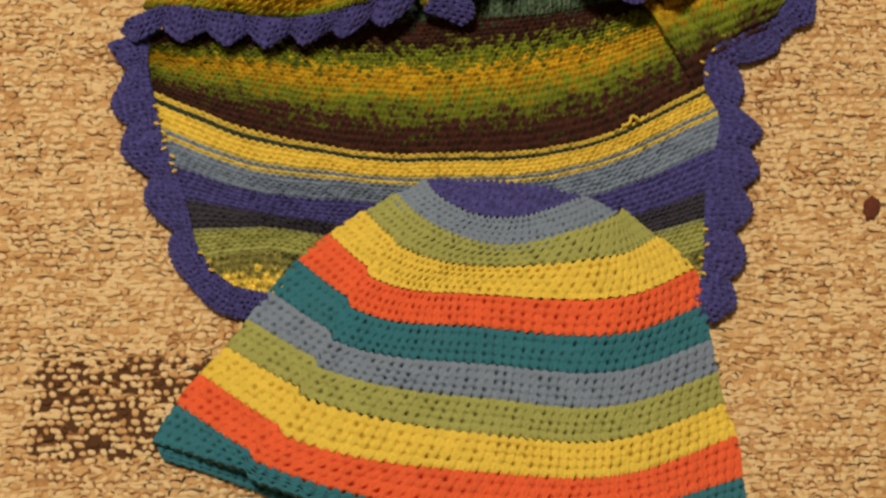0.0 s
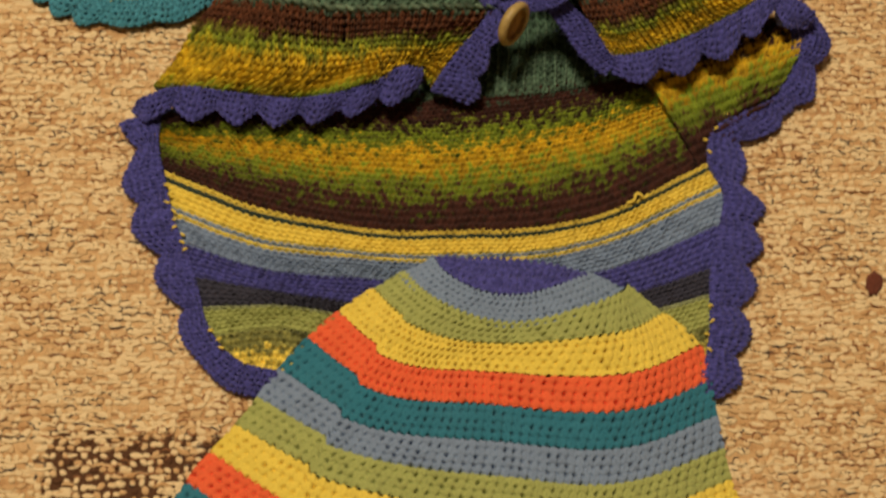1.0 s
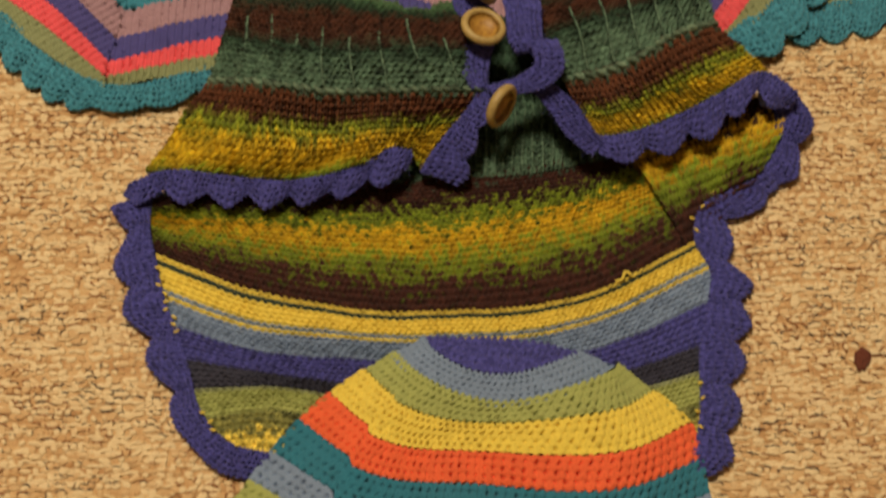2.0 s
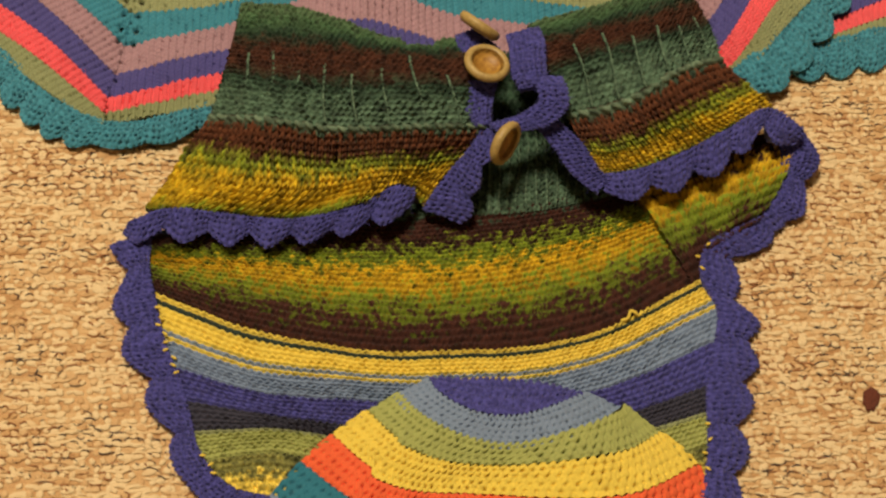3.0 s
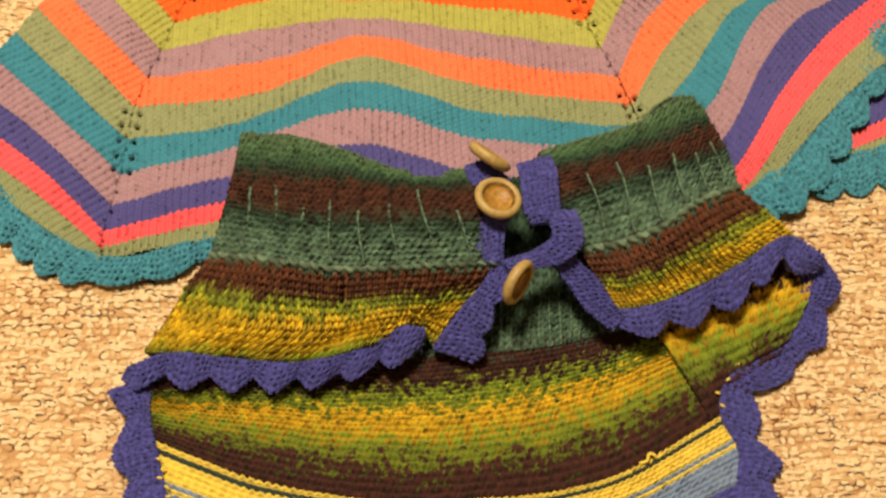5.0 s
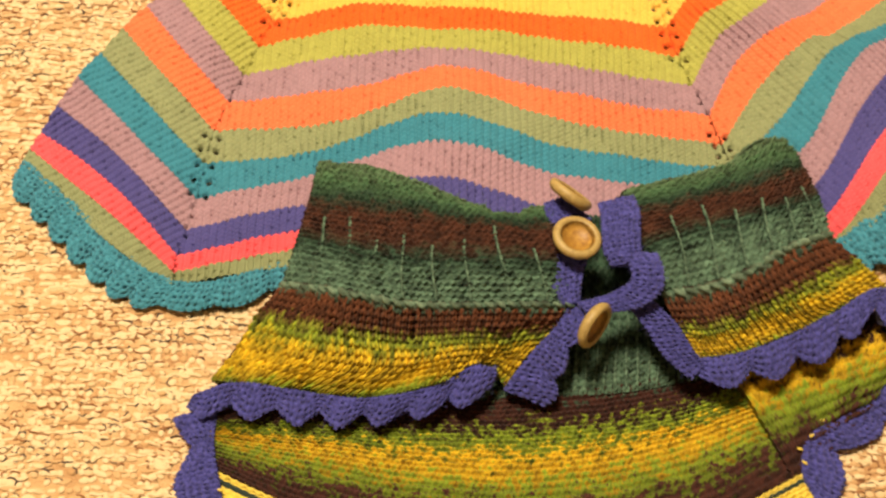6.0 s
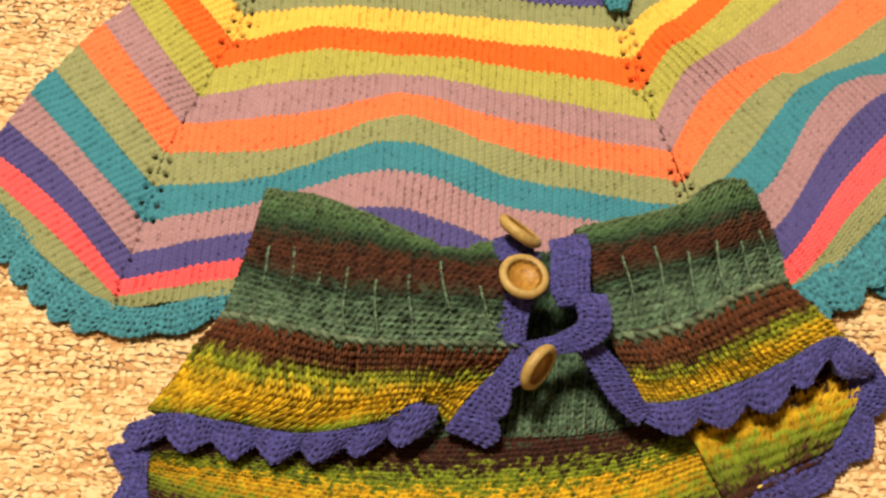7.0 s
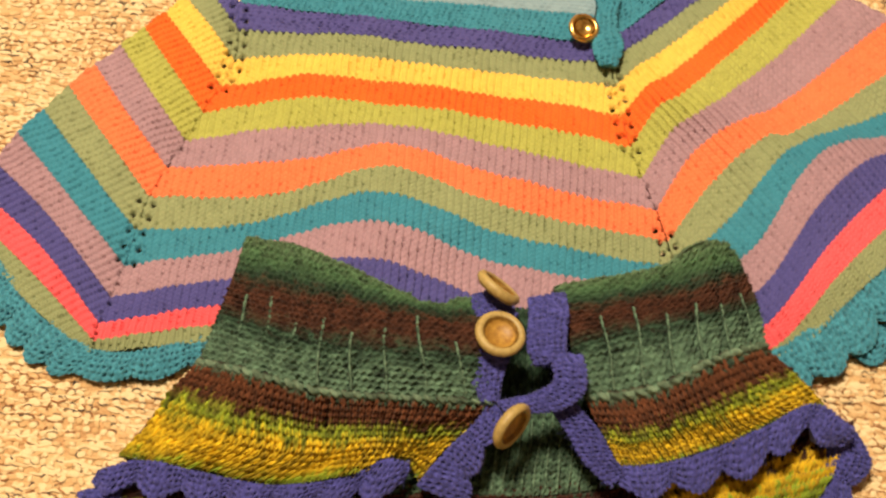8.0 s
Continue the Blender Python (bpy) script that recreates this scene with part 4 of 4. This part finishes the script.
# The striped poncho
def poncho():
    top = thing("striped_poncho", "knitted child's poncho with many coloured stripes and teal lace edging", "poncho")
    kv = [-1, 1, 3, 6, 8, 10, 12]
    front, left, right = sheet([
    [(-113.6, 296, 7), (-74.9, 294.5, 9), (-40.5, 293.2, 11), (1.1, 295.2, 8), (56.6, 295.1, 7)],
    [(-110.7, 265.7, 7), (-71.3, 272, 9), (-37.7, 271.7, 11), (3.5, 273, 8), (62.1, 273.7, 7)],
    [(-119.1, 235.7, 7), (-80.2, 247, 9), (-34.6, 248.5, 11), (11.1, 248.6, 8), (70.8, 242.9, 7)],
    [(-133.7, 190.6, 7), (-81.8, 197.6, 9), (-33.6, 214, 15), (20.4, 204.4, 9), (89.1, 197.3, 8)],
    [(-137.5, 157.4, 7), (-86.8, 170.9, 9), (-37.1, 186.7, 17), (18.1, 177.7, 9), (96.1, 173.6, 8)],
    [(-142.4, 130.6, 6), (-95, 143.4, 8), (-33.3, 151.9, 18), (21.7, 142.5, 9), (103, 148.7, 8)],
    [(-143, 116.7, 5), (-102.4, 126.1, 7), (-33.7, 137.6, 14), (22.9, 130.6, 9), (108.3, 130.7, 8)],
], kv), sheet([
    [(-113.6, 296, 7), (-123.4, 309.7, 7), (-133.5, 328.1, 4)],
    [(-110.7, 265.7, 7), (-124.7, 281.3, 8), (-141.2, 299.6, 5)],
    [(-119.1, 235.7, 7), (-135.4, 254, 8), (-155.3, 279, 5)],
    [(-133.7, 190.6, 7), (-156.1, 214.1, 8), (-181.8, 242.9, 5)],
    [(-137.5, 157.4, 7), (-167, 185.7, 8), (-198.1, 215.4, 5)],
    [(-142.4, 130.6, 6), (-173.4, 160.8, 7), (-210.7, 187.8, 4)],
    [(-143, 116.7, 5), (-171, 133.9, 6), (-216, 171, 4)],
], kv), sheet([
    [(58.5, 297.5, 7), (65.9, 305.8, 7), (73.3, 313.9, 7), (88.4, 330.5, 7), (104.1, 349.2, 5)],
    [(62.1, 273.7, 7), (72.1, 285.2, 8), (84.4, 297.1, 8), (102, 315.4, 8), (123.2, 339, 5)],
    [(70.7, 242.3, 8), (80.8, 262.2, 9), (93.8, 272.5, 12), (115.3, 298.9, 9), (148.5, 345.1, 5)],
    [(89.6, 197.4, 8), (105.9, 226.2, 10), (127.5, 249.9, 16), (141, 256.7, 11), (204.5, 314.4, 6)],
    [(96.1, 173.6, 8), (124.7, 196.6, 11), (143.8, 232.3, 16), (157.4, 249.5, 13), (222.9, 273.2, 7)],
    [(102.9, 150, 8), (130.2, 161.5, 10), (157.4, 202.5, 14), (180.1, 231.3, 12), (233.2, 277.5, 7)],
    [(109.4, 132.1, 8), (142.5, 149.9, 8), (165.4, 177.6, 10), (187.2, 201.6, 10), (239.2, 245.2, 6)],
], kv)
    order = [("violet", yarn_violet), ("sage green", yarn_sage), ("yellow", yarn_sun), ("bright orange", yarn_bright_orange), ("lime", yarn_lime),
             ("dusty lilac", yarn_lilac), ("tangerine", yarn_tangerine), ("sage green", yarn_sage), ("sea teal", yarn_sea), ("dusty lilac", yarn_lilac),
             ("violet", yarn_violet), ("coral pink", yarn_pink), ("sage green", yarn_sage)]
    # eyelets run in pairs down the two raglan lines
    holes = []
    for u, run in ((0.0, [(-0.8, 2.2), (6.2, 8.2)]), (1.0, [(0.2, 3.2), (5.7, 6.6)])):
        for lo, hi in run:
            for v in np.arange(lo, hi, 0.42):
                x, y, _ = front(np.array([u]), np.array([v]))[0, 0]
                holes += [(x - 3.4, y + 0.6, 1.45), (x + 3.4, y - 0.6, 1.45)]
        for v in np.arange(0.0, 11.5, 0.33):
            x, y, _ = front(np.array([u]), np.array([v]))[0, 0]
            holes.append((x + 0.8 * math.sin(v * 9), y, 0.75))
    for side, surface, along in (("front", front, (1.0, 0.03)), ("left", left, (-0.58, 0.81)), ("right", right, (0.74, 0.67))):
        for i, (colour, m) in enumerate(order):
            cloth("stripe", top, m, surface, i - 1, i, (3.3, 2.0), "wool" if i == 0 else "fine", 1.4 if i == 0 else 1.7, 8.0, colour + " knitted stripe", along=along, rows_per_v=6, zig=0.42, rows_at=6 * i, fine=6,
                  holes=holes, crumple=1.1, fuzz=0.006)
    under = sheet([
    [(177.1, 193.9, 2.5), (200.5, 206.1, 2.5), (224.3, 218.6, 2.5), (254.3, 231.7, 2.5)],
    [(178.3, 179.6, 2.5), (198.6, 190.9, 2.5), (222, 202.2, 2.5), (254.5, 215, 2.5)],
    [(180.5, 175, 2.5), (199, 183, 2.5), (220.6, 191.8, 2.5), (252.6, 202.8, 2.5)],
    [(175.4, 166.2, 2.5), (199.5, 176.4, 2.5), (222.2, 183, 2.5), (253.5, 190.6, 2.5)],
])
    for i, (colour, m) in enumerate((("violet", yarn_violet), ("coral pink", yarn_pink), ("sage green", yarn_sage))):
        cloth("back_stripe", top, m, under, i, i + 1, (3.1, 2.0), "fine", 1.2, 1.5, colour + " knitted stripe of the back", zig=0.25, crumple=0.1)

    def lace(inner, outer, scallops, depth, **more):
        cloth("lace", top, yarn_lace, edge_sheet(inner, outer, scallops, depth, **more), -0.22, 1, (2.7, 2.4), "wool", 1.6, 2.0, "teal crocheted lace", fine=7, crumple=0.4, fuzz=0.03)

    lace([(-142.8, 116.9, 6), (-133.3, 116.3, 6), (-119.9, 119.3, 6), (-102.6, 126.5, 6), (-85, 133.3, 6)], [(-149.4, 108.3, 4), (-135.2, 107.7, 4), (-118.3, 110.3, 4), (-100.1, 118.3, 4), (-83.7, 124.7, 4)], 3, 2.5)
    lace([(-215.6, 170.5, 5), (-193.6, 152.5, 5), (-171.4, 134.3, 5), (-155.9, 121.6, 5), (-142.5, 116.8, 5)], [(-218.5, 161, 3), (-198.7, 142.2, 3), (-176.5, 121.7, 3), (-162.3, 112.1, 3), (-148.4, 108.4, 3)], 7, 5.0)
    lace([(126.5, 141, 8), (141.5, 153, 9), (158.4, 166.3, 9), (173.7, 185.8, 9), (189.8, 208.9, 9), (205.3, 234.4, 9), (224.1, 260.8, 9)], [(137, 131, 5), (152.5, 142.9, 7), (166.6, 154.6, 7), (183.6, 176.8, 7), (198.5, 199.7, 7), (215.7, 226.5, 7), (234.5, 251.1, 7)], 8, 5.5)
    lace([(165.6, 163.3, 3), (179.6, 169.1, 3), (199.3, 176.1, 3), (221.9, 182.7, 3), (250.4, 190.2, 3)], [(169, 156.1, 2.5), (181.1, 157.2, 2.5), (199, 160.9, 2.5), (221.4, 167.9, 2.5), (250.9, 174.7, 2.5)], 5, 5.5)
    neck = sheet([
    [(-118.2, 325.9, 3), (-80.3, 326.6, 3), (-45.1, 327.3, 3), (-2, 328.1, 3), (51.7, 328.6, 3)],
    [(-115.2, 308, 5), (-77.4, 308.8, 5), (-42.8, 309.5, 5), (-0.4, 311.3, 5), (50.4, 312.3, 5)],
    [(-113.6, 296, 7), (-75.2, 296, 7), (-40.9, 296, 7), (1.1, 295.9, 7), (49.5, 296, 7)],
])
    cloth("neckband", top, yarn_sky, neck, 0, 1, (3.2, 2.4), "purl", 0.9, 2.0, "pale blue neck inside")
    cloth("neckband", top, yarn_sea, neck, 1, 2, (2.8, 2.2), "wool", 1.3, 2.0, "teal neckband", fine=7, fuzz=0.05)
    cloth("neckband", top, yarn_sea, sheet([
    [(47.2, 330.7, 6), (63.8, 343, 6), (81.7, 362.4, 6)],
    [(57.4, 297.1, 6), (72.1, 313.8, 6), (88.4, 333, 6)],
]), 0, 1, (2.8, 2.2), "wool", 1.3, 2.0, "teal neckband", fine=7, fuzz=0.05)
    cloth("button_loop", top, yarn_sea, edge_sheet([(52, 320.9, 9), (50.5, 299.2, 12), (50.8, 286.1, 13), (54.4, 280.1, 12)], [(61.4, 322.1, 9), (60.7, 302.2, 12), (63.9, 290, 13), (61.5, 280.5, 12)], 0, 0.0, dome=2.0), 0, 1, (2.8, 2.6), "wool", 1.4, 2.0, "teal crocheted button loop", fine=7, fuzz=0.12)
    button(top, (45.2, 298, 14), pose(0, 0, 0, 8, 10, 0), 0.0072, brass, brass, "gold-coloured metal button")


poncho()


# A bit of dark red fluff on the carpet
def fluff():
    bm = bmesh.new()
    bmesh.ops.create_icosphere(bm, subdivisions=3, radius=1)
    for v in bm.verts:
        k = 1 + 0.35 * noise.noise(v.co * 2.3)
        v.co = (v.co.x * 0.0032 * k, v.co.y * 0.0052 * k, v.co.z * 0.0016 * k)
    me = bpy.data.meshes.new("fluff")
    bm.to_mesh(me)
    bm.free()
    me.uv_layers.new(name="stitch")
    me.materials.append(speck_mat)
    ob = tagged(new("fluff", me), "small dark red-brown bit of fluff on the carpet", "fluff")
    x, y, _ = (186.2, -0.8, 0.5)
    ob.location = (x / 1000, y / 1000, 0.0015)
    ob.rotation_euler = (0, 0, -0.25)


fluff()
